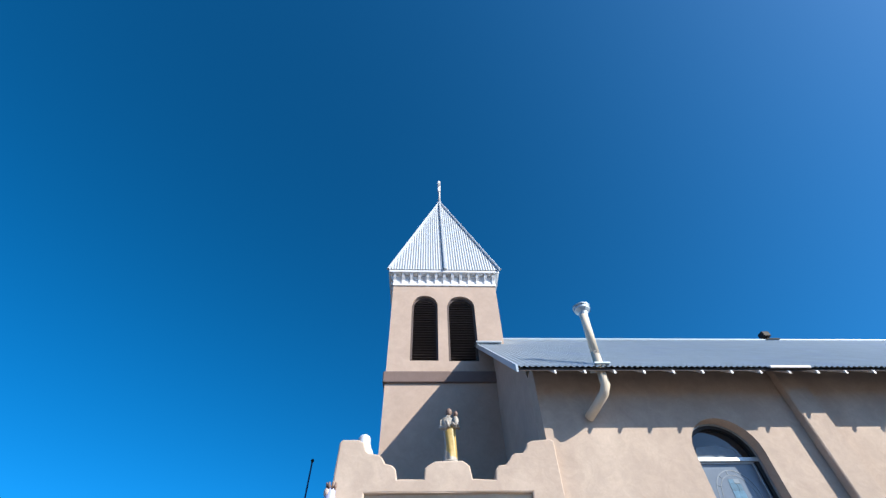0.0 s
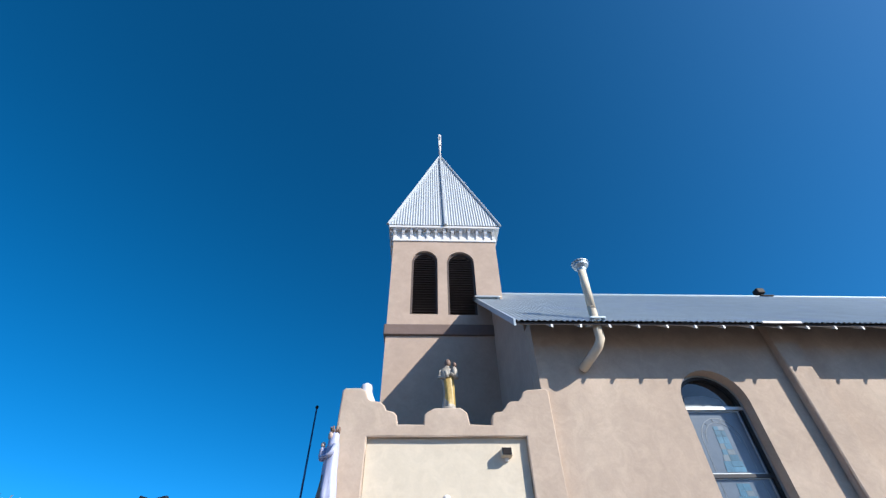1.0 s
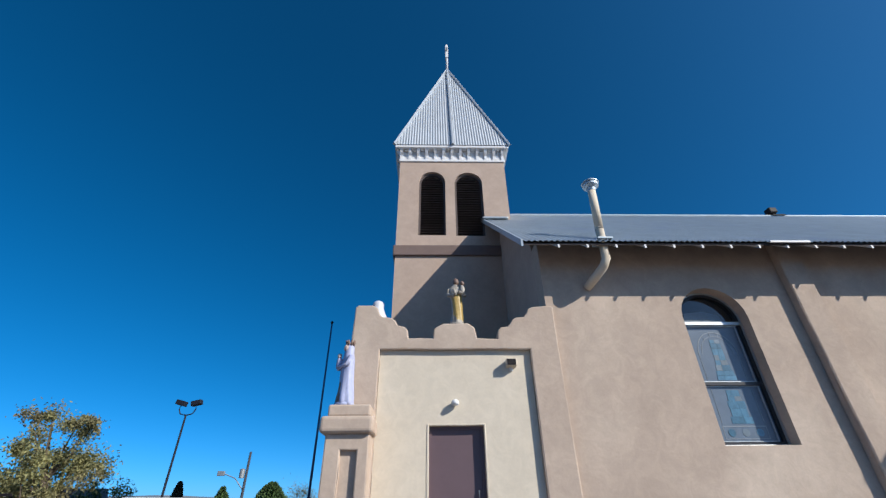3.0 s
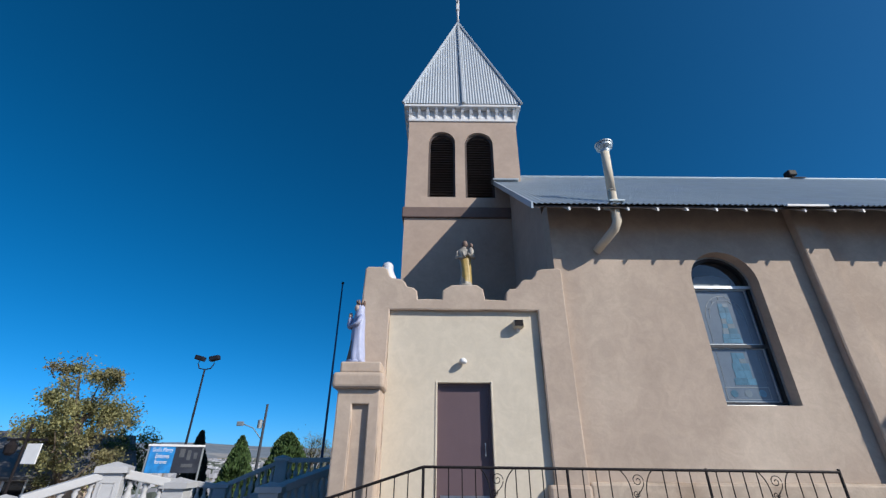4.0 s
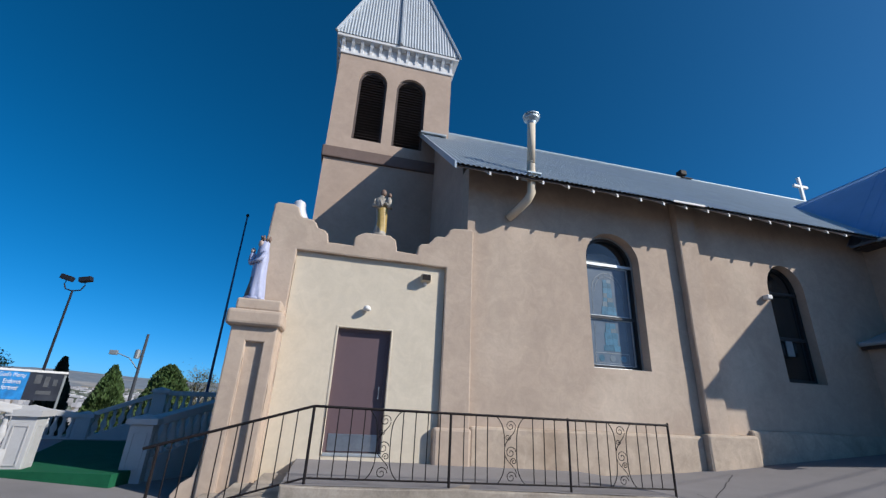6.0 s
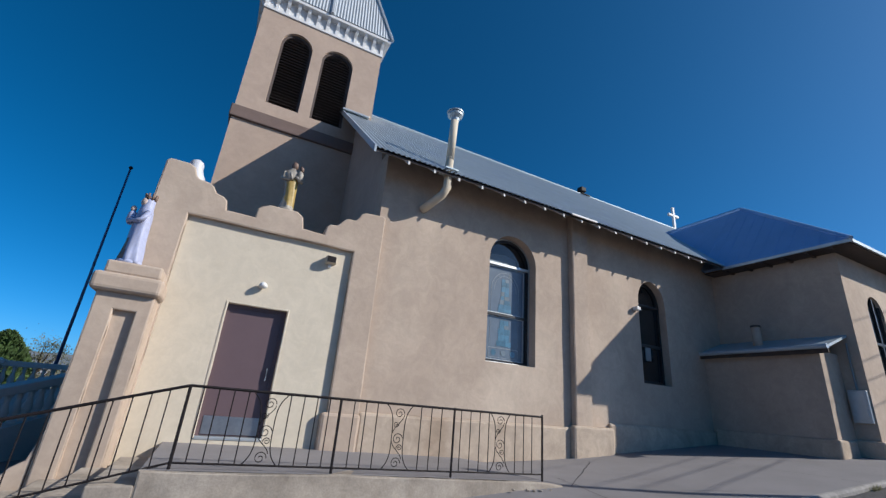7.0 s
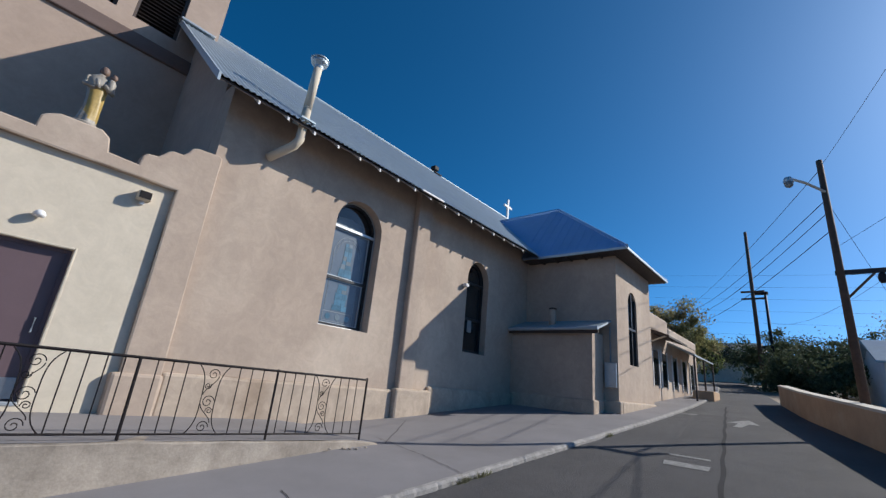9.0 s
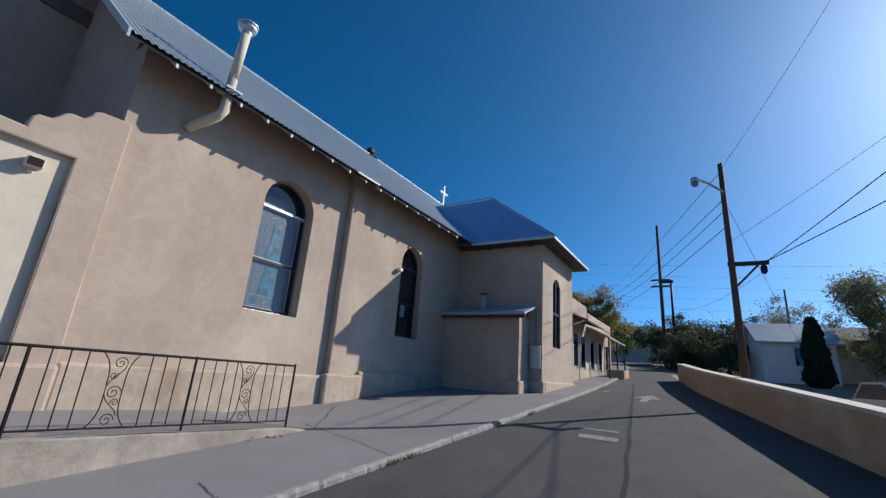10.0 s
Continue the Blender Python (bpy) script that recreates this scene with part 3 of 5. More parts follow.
window(W1, 7.5, "arched stained glass window behind pale storm glazing", True)
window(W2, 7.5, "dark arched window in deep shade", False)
cpart("panel", box(9.95, 10.15, 7.712, 7.74, 3.0, 3.35, 0.01), CAME)
cpart("lamp_bracket", box(9.3, 9.44, 7.36, 7.5, 4.2, 4.3, 0.02), WHITE, "small white bracket beside the window")
# unseen dark sheet added behind the windows closes the nave
cpart("nave_dark_sheet", box(2.7, 12.85, 8.6, 8.7, 0.2, 6.3), WOOD_DARK)

# nave roof
roof_len = 23.0
up = Vector((0, RIDGE_Y - EAVE_Y, RIDGE_Z - EAVE_Z))
nrm = Vector((0, -up.z, up.y)).normalized()
cpart("nave_roof", corrugated((1.72, EAVE_Y, EAVE_Z + 0.03), (1, 0, 0), up, nrm, roof_len, 0.11, 0.014), GALV, "corrugated galvanised roof sheets")
cpart("nave_roof", prism([(RIDGE_Y, RIDGE_Z + 0.03), (20.1, EAVE_Z + 0.03), (20.1, EAVE_Z - 0.02), (RIDGE_Y, RIDGE_Z - 0.02)], 1.72, 1.72 + roof_len, "x"), GALV)
cpart("ridge_cap", tube([(1.72, RIDGE_Y, RIDGE_Z + 0.03), (24.7, RIDGE_Y, RIDGE_Z + 0.03)], 0.07, 8), GALV)
cpart("soffit", prism([(EAVE_Y + 0.05, EAVE_Z + 0.01), (RIDGE_Y, RIDGE_Z - 0.03), (RIDGE_Y, RIDGE_Z - 0.10), (EAVE_Y + 0.05, EAVE_Z - 0.035)], 1.76, 24.6, "x"), WOOD_DARK)
cpart("verge_board", prism([(EAVE_Y - 0.02, EAVE_Z - 0.10), (RIDGE_Y, RIDGE_Z - 0.14), (RIDGE_Y, RIDGE_Z + 0.055), (EAVE_Y - 0.02, EAVE_Z + 0.05)], 1.69, 1.73, "x"), GALV)
cpart("ridge_flashing", box(1.66, 2.5, 11.26, 11.49, 9.76, 9.82, 0.01), ALU)
for i in range(17):
    x = 2.42 + i * 0.56
    b_ = prism([(EAVE_Y + 0.02, EAVE_Z - 0.11), (EAVE_Y + 0.02, EAVE_Z - 0.045), (7.52, EAVE_Z + 0.60), (7.52, EAVE_Z + 0.48)], x - 0.019, x + 0.019, "x")
    cpart("rafter_tail", b_, WHITE, "")
cpart("gutter_strip", box(6.55, 7.35, EAVE_Y - 0.03, EAVE_Y + 0.0, EAVE_Z - 0.01, EAVE_Z + 0.035, 0.006), WHITE, "short white strip at the eave")

# tower
TX0, TX1, TY0, TY1, TTOP = -1.18, 2.62, 11.5, 15.3, 12.45
L1, L2 = (-0.47, 0.45, 9.22, 11.5, 11.98), (0.78, 1.76, 9.2, 11.46, 11.95)
cpart("tower_wall", wall_with_arches(TX0, TX1, 0.2, TTOP, TY0, TY0 + 0.35, [L1, L2]), STUCCO_TOWER)
bm = box(TX0, TX0 + 0.35, TY0 + 0.35, TY1, 0.2, TTOP)
box(TX1 - 0.35, TX1, TY0 + 0.35, TY1, 0.2, TTOP, bm=bm)
box(TX0 + 0.35, TX1 - 0.35, TY1 - 0.35, TY1, 0.2, TTOP, bm=bm)
cpart("tower_side_wall", bm, STUCCO_TOWER)
cpart("band", box(TX0 - 0.07, TX1 + 0.05, TY0 - 0.08, TY0 + 0.1, 8.42, 8.8, 0.03), BAND)
cpart("band", box(TX0 - 0.07, TX0 + 0.1, TY0 + 0.1, TY1, 8.42, 8.8, 0.03), BAND)
for hole in (L1, L2):
    x0, x1, sill, spring, crown = hole
    lv = group_part("louvre_window", "arched belfry opening with dark louvres")
    c, w = (x0 + x1) / 2, (x1 - x0) / 2
    outer = [(x0, sill), (x1, sill), *arc(c, spring, w, 0, 180, 14, crown - spring)]
    inner = [(x0 + 0.07, sill + 0.07), (x1 - 0.07, sill + 0.07), *arc(c, spring, w - 0.07, 0, 180, 14, crown - spring - 0.07)]
    b_ = bmesh.new()
    for k in range(len(outer)):
        q = (k + 1) % len(outer)
        prism([outer[k], outer[q], inner[q], inner[k]], TY0 + 0.10, TY0 + 0.2, bm=b_)
    cpart("louvre_frame", b_, LOUVRE, "", lv)
    z = sill + 0.1
    while z < crown - 0.12:
        half = w - 0.06
        if z > spring:
            half = (w - 0.06) * math.sqrt(max(0.02, 1 - ((z - spring) / (crown - spring)) ** 2))
        b_ = prism([(TY0 + 0.10, z - 0.015), (TY0 + 0.115, z - 0.03), (TY0 + 0.24, z + 0.06), (TY0 + 0.225, z + 0.075)], c - half, c + half, "x")
        cpart("slat", b_, LOUVRE, "", lv)
        z += 0.105
# added dark sheet stands in for the unlit belfry behind the slats
cpart("belfry_dark_sheet", box(TX0 + 0.4, TX1 - 0.4, TY0 + 0.5, TY0 + 0.55, 9, 12.2), WOOD_DARK)
# cornice
CZ0, CZ1, CO = 12.45, 13.12, 0.10
cpart("cornice_panel", box(TX0 + 0.02, TX1 - 0.02, TY0 + 0.02, TY1 - 0.02, CZ0, CZ1), WHITE)
cpart("cornice_base", box(TX0 - 0.04, TX1 + 0.04, TY0 - 0.04, TY1 + 0.04, CZ0, CZ0 + 0.1, 0.015), WHITE)
cpart("cornice_top", box(TX0 - 0.2, TX1 + 0.2, TY0 - 0.2, TY1 + 0.2, CZ1 - 0.12, CZ1, 0.02), WHITE)
prof = [(0, 0.08), (0.03, 0.08), (0.045, 0.30), (0.11, 0.40), (0.17, 0.55), (0, 0.55)]
for i in range(13):
    x = TX0 + 0.03 + (TX1 - TX0 - 0.06) * i / 12
    cpart("corbel", prism([(TY0 + 0.02 - u, CZ0 + v) for u, v in prof], x - 0.05, x + 0.05, "x"), WHITE)
    y = TY0 + 0.03 + (TY1 - TY0 - 0.06) * i / 12
    cpart("corbel", prism([(TX0 + 0.02 - u, CZ0 + v) for u, v in prof], y - 0.05, y + 0.05, "y"), WHITE)
# spire: four corrugated faces, ridge caps, a seam batten on the front
SC, SH, SZ, AP = Vector(((TX0 + TX1) / 2, (TY0 + TY1) / 2, 0)), 2.12, 13.12, 20.6
for k in range(4):
    turn = Matrix.Rotation(math.pi / 2 * k, 4, "Z")
    up_ = Vector((0, SH, AP - SZ))
    o_, n_ = Vector((-SH, -SH, SZ)), Vector((0, -(AP - SZ), SH)).normalized()
    b_ = corrugated(o_, (1, 0, 0), up_, n_, 2 * SH, 0.10, 0.010, trim=lambda s: (0, max(0.002, 1 - abs(s - SH) / SH)))
    bmesh.ops.transform(b_, matrix=Matrix.Translation(SC) @ turn, verts=b_.verts)
    cpart("spire_sheet", b_, GALV_NEW)
    a_, t_ = SC + turn @ Vector((-SH - 0.02, -SH - 0.02, SZ)), SC + Vector((0, 0, AP + 0.05))
    cpart("hip_cap", tube([a_, t_], 0.055, 6), GALV_NEW)
b_ = tube([SC + Vector((0.03, -SH - 0.03, SZ)), SC + Vector((0, -0.02, AP))], 0.06, 6)
cpart("seam_batten", b_, GALV_NEW)
cpart("finial", tube([SC + Vector((0, 0, AP - 0.1)), SC + Vector((0, 0, AP + 2.1))], 0.06, 8, r1=0.045), WHITE, "white finial with a small cross", smooth=True)
cpart("finial_arm", box(SC.x - 0.045, SC.x + 0.045, SC.y - 0.3, SC.y + 0.3, AP + 1.45, AP + 1.57, 0.01), WHITE)
cpart("finial_arm", box(SC.x - 0.075, SC.x + 0.075, SC.y - 0.08, SC.y + 0.08, AP + 0.95, AP + 2.0, 0.02), WHITE)

# side porch with stepped parapet
PX0, PX1, PY = -1.45, 2.30, 7.40
RX0, RX1, RZ = -0.93, 1.77, 4.01
top = [(PX0, 4.82), (PX0 + 0.05, 4.87), (-1.12, 4.87), (-1.03, 4.82), (-0.97, 4.68), (-0.92, 4.64), (-0.76, 4.62), (-0.69, 4.57), (-0.64, 4.47), (-0.52, 4.44), (-0.45, 4.38), (-0.42, 4.22),
       (0.02, 4.22), (0.03, 4.38), (0.08, 4.43), (0.15, 4.47), (0.20, 4.50), (0.66, 4.50), (0.72, 4.46), (0.78, 4.42), (0.82, 4.22),
       (1.20, 4.20), (1.22, 4.36), (1.27, 4.42), (1.40, 4.44), (1.46, 4.50), (1.52, 4.58), (1.58, 4.62), (1.72, 4.63), (1.78, 4.70), (1.82, 4.80), (1.90, 4.84), (PX1 - 0.06, 4.86), (PX1, 4.82)]
bm = prism([(PX0, 0.4), *top, (PX1, 0.4), (RX1, 0.4), (RX1, RZ), (RX0, RZ), (RX0, 0.4)], PY, PY + 0.34, bevel=0.025)
cpart("porch_front", plaster(bm, 0.014), STUCCO)
cpart("porch_plinth", plaster(box(RX1 - 0.10, PX1 + 0.02, PY - 0.05, PY + 0.2, 0.4, 1.22, 0.05)), STUCCO)
DX0, DX1, DZ0, DZ1 = -0.05, 0.86, 0.76, 2.74
bm = bmesh.new()
for x0, x1, z0, z1 in ((RX0, DX0, 0.4, RZ), (DX1, RX1, 0.4, RZ), (DX0, DX1, DZ1, RZ), (DX0, DX1, 0.4, DZ0)):
    box(x0, x1, PY + 0.09, PY + 0.36, z0, z1, bm=bm)
cpart("recessed_panel", bm, STUCCO_CREAM, "cream stucco panel")
bm = box(DX0 - 0.035, DX0, PY + 0.08, PY + 0.2, DZ0, DZ1 + 0.03, 0.01)
box(DX1, DX1 + 0.03, PY + 0.08, PY + 0.2, DZ0, DZ1 + 0.03, 0.01, bm=bm)
box(DX0, DX1, PY + 0.08, PY + 0.2, DZ1, DZ1 + 0.03, 0.01, bm=bm)
cpart("door_surround", plaster(bm, 0.01), STUCCO_CREAM)
bm = box(PX0, PX0 + 0.3, PY + 0.34, TY0, 0.2, 4.2)
cpart("porch_side_wall", bm, STUCCO)
cpart("porch_roof", box(PX0 + 0.3, 2.2, PY + 0.36, TY0, 3.75, 3.85), CONCRETE)
door = cpart("door", box(DX0 + 0.03, DX1 - 0.03, PY + 0.205, PY + 0.25, DZ0 + 0.03, DZ1 - 0.03, 0.006), DOOR, "plum brown metal door")
jamb = box(DX0, DX0 + 0.05, PY + 0.18, PY + 0.3, DZ0, DZ1)
box(DX1 - 0.05, DX1, PY + 0.18, PY + 0.3, DZ0, DZ1, bm=jamb)
box(DX0 + 0.05, DX1 - 0.05, PY + 0.18, PY + 0.3, DZ1 - 0.05, DZ1, bm=jamb)
cpart("door_frame", jamb, DOOR)
b_ = box(DX0 + 0.06, DX1 - 0.06, PY + 0.193, PY + 0.202, DZ0 + 0.05, DZ0 + 0.30, 0.003)
bmesh.ops.translate(b_, verts=b_.verts, vec=-church_at)
part("kick_plate", b_, STEEL, door)
b_ = tube([(DX1 - 0.12, PY + 0.205, 1.62), (DX1 - 0.12, PY + 0.16, 1.62), (DX1 - 0.12, PY + 0.16, 1.80), (DX1 - 0.12, PY + 0.205, 1.80)], 0.011, 6)
bmesh.ops.translate(b_, verts=b_.verts, vec=-church_at)
part("handle", b_, ALU, door)
cpart("threshold", box(DX0, DX1, PY + 0.08, PY + 0.36, DZ0 - 0.02, DZ0 + 0.025, 0.008), ALU)

# pedestal against the porch corner
ped = group_part("pedestal", "stucco pedestal with a sunk panel")
bm = prism([(-1.61, 0.1), (-1.61, 2.56), (-0.95, 2.56), (-0.95, 0.1), (-1.12, 0.1), (-1.12, 2.33), (-1.37, 2.33), (-1.37, 0.1)], 6.98, 7.06, bevel=0.02)
cpart("shaft_face", plaster(bm, 0.012), STUCCO, "", ped)
cpart("shaft", box(-1.61, -0.95, 7.055, 7.45, 0.1, 2.56), STUCCO, "", ped)
cpart("cap", box(-1.71, -0.89, 6.88, 7.46, 2.55, 2.80, 0.06, seg=3), STUCCO, "", ped)
cpart("block", box(-1.62, -0.96, 6.97, 7.42, 2.80, 2.98, 0.03), STUCCO, "", ped)
bm = prism([(-1.92, 0.1), (-1.92, 0.28), (-1.82, 0.42), (-1.70, 0.5), (-1.61, 0.86), (-1.61, 0.1)], 7.02, 7.4, bevel=0.02)
cpart("base_curve", bm, STUCCO, "", ped)

# transept with hip roof
XT, YT, XE = 12.95, 4.42, 16.4
bm = box(XT, XT + 0.4, YT + 0.4, 7.5, 0.6, 6.05)
cpart("transept_wall", bm, STUCCO)
cpart("transept_front_wall", wall_with_arches(XT, XE, 0.6, 6.05, YT, YT + 0.4, [(14.0, 14.85, 2.6, 4.5, 4.95)]), STUCCO)
cpart("transept_far_wall", box(XE - 0.4, XE, YT + 0.4, 12, 0.8, 6.05), STUCCO)
cpart("transept_plinth", box(XT - 0.10, XT + 0.1, YT - 0.08, 5.5, 0.8, 1.5, 0.04), STUCCO_PLINTH)
cpart("transept_plinth", box(XT + 0.1, XE + 0.02, YT - 0.08, YT + 0.1, 0.8, 1.5, 0.04), STUCCO_PLINTH)
win = group_part("window", "tall window in the sunlit transept wall")
cpart("pane", box(14.0, 14.85, YT + 0.075, YT + 0.095, 2.6, 4.95), GLASS_DARK, "", win)
bm = box(14.0, 14.07, YT + 0.03, YT + 0.075, 2.6, 4.9)
box(14.78, 14.85, YT + 0.03, YT + 0.075, 2.6, 4.9, bm=bm)
box(14.4, 14.45, YT + 0.03, YT + 0.075, 2.6, 4.9, bm=bm)
box(14.07, 14.78, YT + 0.03, YT + 0.075, 3.7, 3.77, bm=bm)
cpart("window_frame", bm, FRAME_BLACK, "", win)
HX0, HX1, HY, HZ = 12.45, 16.9, 3.9, 5.92
AX, AY, AZ = 14.7, 7.2, 8.6


def slab(pts, thick, material, name, label=""):
    bm = bmesh.new()
    lo = [bm.verts.new(Vector(p) - Vector((0, 0, thick))) for p in pts]
    hi = [bm.verts.new(p) for p in pts]
    n = len(pts)
    bm.faces.new(hi), bm.faces.new(lo[::-1])
    for i in range(n):
        bm.faces.new((lo[i], lo[(i + 1) % n], hi[(i + 1) % n], hi[i]))
    return cpart(name, bm, material, label)


yj = EAVE_Y + (AZ - EAVE_Z) / SLOPE
slab([(HX0, HY, HZ), (AX, AY, AZ), (AX, yj + 0.6, AZ), (HX0, EAVE_Y + (HZ - EAVE_Z) / SLOPE + 0.6, HZ)], 0.06, BLUE_ROOF, "transept_roof", "blue-grey metal hip roof")
slab([(HX1, HY, HZ), (HX1, 7.4, HZ), (AX, yj + 0.6, AZ), (AX, AY, AZ)], 0.06, BLUE_ROOF, "transept_roof")
slab([(HX0, HY, HZ), (HX1, HY, HZ), (AX, AY, AZ)], 0.06, BLUE_ROOF, "transept_roof")
for p, q in (((HX0, HY, HZ), (AX, AY, AZ)), ((HX1, HY, HZ), (AX, AY, AZ)), ((AX, AY, AZ), (AX, yj + 0.5, AZ))):
    cpart("hip_cap", tube([p, q], 0.06, 6), BLUE_ROOF)
# standing ribs on the west slope
for i in range(11):
    y = HY + 0.3 + i * 0.33
    t = min(1.0, (y - HY) / (AY - HY))
    q = Vector((HX0, y, HZ)).lerp(Vector((AX, y, AZ)), t)
    cpart("roof_rib", tube([(HX0, y, HZ + 0.01), q + Vector((0, 0, 0.01))], 0.012, 4), BLUE_ROOF)
slab([(HX0 + 0.04, HY + 0.04, HZ - 0.07), (HX1 - 0.04, HY + 0.04, HZ - 0.07), (HX1 - 0.04, 7.4, HZ - 0.07), (HX0 + 0.04, 7.4, HZ - 0.07)], 0.03, WOOD_DARK, "transept_soffit")
cpart("eave_trim", box(HX0 - 0.02, HX0 + 0.02, HY, 6.85, HZ - 0.085, HZ - 0.01), GALV)
cpart("eave_trim", box(HX0 + 0.02, HX1, HY - 0.02, HY + 0.02, HZ - 0.085, HZ - 0.01), GALV)
for i in range(6):
    cpart("rafter_tail", box(HX0 + 0.02, XT, 4.3 + i * 0.5, 4.36 + i * 0.5, HZ - 0.145, HZ - 0.1), WOOD_DARK)

# lean-to in the inner corner
SX, SY0 = 12.1, 4.84
cpart("shed_wall", box(SX, XT, SY0, 7.5, 0.7, 3.35), STUCCO)
cpart("shed_plinth", box(SX - 0.08, XT - 0.12, SY0 - 0.06, 7.4, 0.7, 1.47, 0.04), STUCCO_PLINTH)
cpart("shed_roof", prism([(SX - 0.22, 3.36), (XT, 3.74), (XT, 3.80), (SX - 0.22, 3.42)], SY0 - 0.25, 7.5), GALV, "low pitched metal lean-to roof")
cpart("shed_fascia", box(SX - 0.2, SX - 0.15, SY0 - 0.25, 7.5, 3.26, 3.43, 0.008), WOOD_DARK)
cpart("gutter", tube([(SX - 0.27, SY0 - 0.28, 3.40), (SX - 0.27, 7.45, 3.38)], 0.055, 8), GALV)
cpart("roof_vent_pipe", tube([(12.45, 6.25, 3.45), (12.45, 6.25, 4.10)], 0.105, 12), STUCCO, "short tan vent pipe", smooth=True)
cpart("vent_cap", lathe([(0.118, 0), (0.118, 0.05), (0.09, 0.06)], 12, (12.45, 6.25, 4.08)), WOOD_DARK)

# ---- fittings on the church ----
flue = thing("flue_pipe", 3.08, 7.5, 5.1, "tan painted metal flue with an elbow and a rain cap", "flue")
off = Vector((3.08, 7.5, 5.1))
path = [Vector(p) - off for p in ((3.08, 7.48, 5.28), (3.20, 7.20, 5.40), (3.30, 7.02, 5.51), (3.35, 6.95, 5.64), (3.36, 6.95, 6.35))]
part("elbow", tube(path, 0.085, 14), STUCCO_CREAM, flue, smooth=True)
part("pipe", tube([Vector((3.36, 6.95, 6.3)) - off, Vector((3.40, 6.95, 7.4)) - off], 0.085, 14), STUCCO_CREAM, flue, smooth=True)
part("collar", lathe([(0.13, 0), (0.13, 0.04), (0.09, 0.12)], 14, Vector((3.36, 6.95, 6.0)) - off), STUCCO_CREAM, flue, smooth=False)
part("flashing", box(3.22 - off.x, 3.52 - off.x, 6.80 - off.y, 7.15 - off.y, 6.02 - off.z, 6.05 - off.z), GALV, flue)
part("rain_cap", lathe([(0.088, -0.10), (0.10, -0.04), (0.165, 0.03), (0.17, 0.075), (0.15, 0.09), (0.185, 0.10), (0.185, 0.125), (0.05, 0.17)], 18, Vector((3.40, 6.95, 7.40)) - off), GALV, flue)

flood = thing("wall_floodlight", 1.40, 7.5, 3.75, "small boxy outdoor light fixed to the stucco wall", "light")
part("housing", box(-0.09, 0.09, -0.16, 0.01, -0.06, 0.07, 0.012), STUCCO_CREAM, flood)
part("lens", box(-0.08, 0.075, -0.172, -0.161, -0.05, 0.06, 0.004), BLACK, flood)
part("bracket", box(-0.03, 0.03, -0.05, 0.02, -0.12, -0.06, 0.006), WHITE, flood)
bell = thing("wall_lamp", 0.39, 7.5, 3.08, "small round white lamp above the side door", "light")
part("shade", lathe([(0.02, 0.06), (0.05, 0.04), (0.07, 0.0), (0.06, -0.03), (0.02, -0.04)], 14, (0, -0.09, 0)), WHITE, bell, smooth=True)
part("stem", tube([(0, 0.02, 0.02), (0, -0.09, 0.03)], 0.02, 8), WHITE, bell)
spot = thing("ridge_floodlight", 13.7, 13.45, 11.47, "dark floodlight standing on the roof ridge", "light")
part("bracket", tube([(0, 0, 0), (0.05, 0, 0.22)], 0.035, 6), BLACK, spot)
part("lamp_head", box(-0.16, 0.16, -0.15, 0.15, 0.14, 0.38, 0.04), BLACK, spot)
part("base_plate", box(-0.1, 0.45, -0.12, 0.12, 0.02, 0.06, 0.01), BLACK, spot)
cross = thing("roof_cross", 20.5, 13.45, 11.45, "white wooden cross standing on the roof ridge", "cross")
part("upright", box(-0.075, 0.075, -0.06, 0.06, -0.1, 1.35, 0.02), WHITE, cross)
part("crossbar", box(-0.42, 0.42, -0.055, 0.055, 0.78, 0.92, 0.02), WHITE, cross)
meter = thing("meter_cabinet", XT, 4.62, 2.2, "pale grey electric meter cabinet on the stucco wall", "cabinet")
part("cabinet_body", box(-0.09, 0.0, -0.17, 0.17, -0.35, 0.35, 0.015), ALU, meter)
part("cover", box(-0.105, -0.091, -0.13, 0.13, -0.3, 0.3, 0.004), ALU, meter)
part("conduit", tube([(-0.045, 0, 0.35), (-0.045, 0, 1.4)], 0.02, 8), CAME, meter)


STATUES = {
    # rings from the foot up: height, half width, half depth, as shares of the whole
    "carry": [(0.0, 0.115, 0.10), (0.05, 0.12, 0.10), (0.3, 0.10, 0.085), (0.48, 0.105, 0.085), (0.62, 0.12, 0.09), (0.73, 0.145, 0.085), (0.79, 0.125, 0.075), (0.825, 0.06, 0.055), (0.86, 0.045, 0.045)],
    "crown": [(0.0, 0.16, 0.13), (0.06, 0.165, 0.13), (0.3, 0.135, 0.11), (0.5, 0.13, 0.105), (0.66, 0.14, 0.10), (0.75, 0.13, 0.09), (0.81, 0.09, 0.08), (0.87, 0.078, 0.075), (0.93, 0.075, 0.075), (0.965, 0.055, 0.055), (0.98, 0.02, 0.02)],
    "veil": [(0.0, 0.13, 0.11), (0.3, 0.12, 0.10), (0.6, 0.13, 0.10), (0.74, 0.14, 0.10), (0.81, 0.105, 0.09), (0.87, 0.085, 0.085), (0.93, 0.082, 0.082), (0.97, 0.06, 0.06), (0.99, 0.02, 0.02)],
}


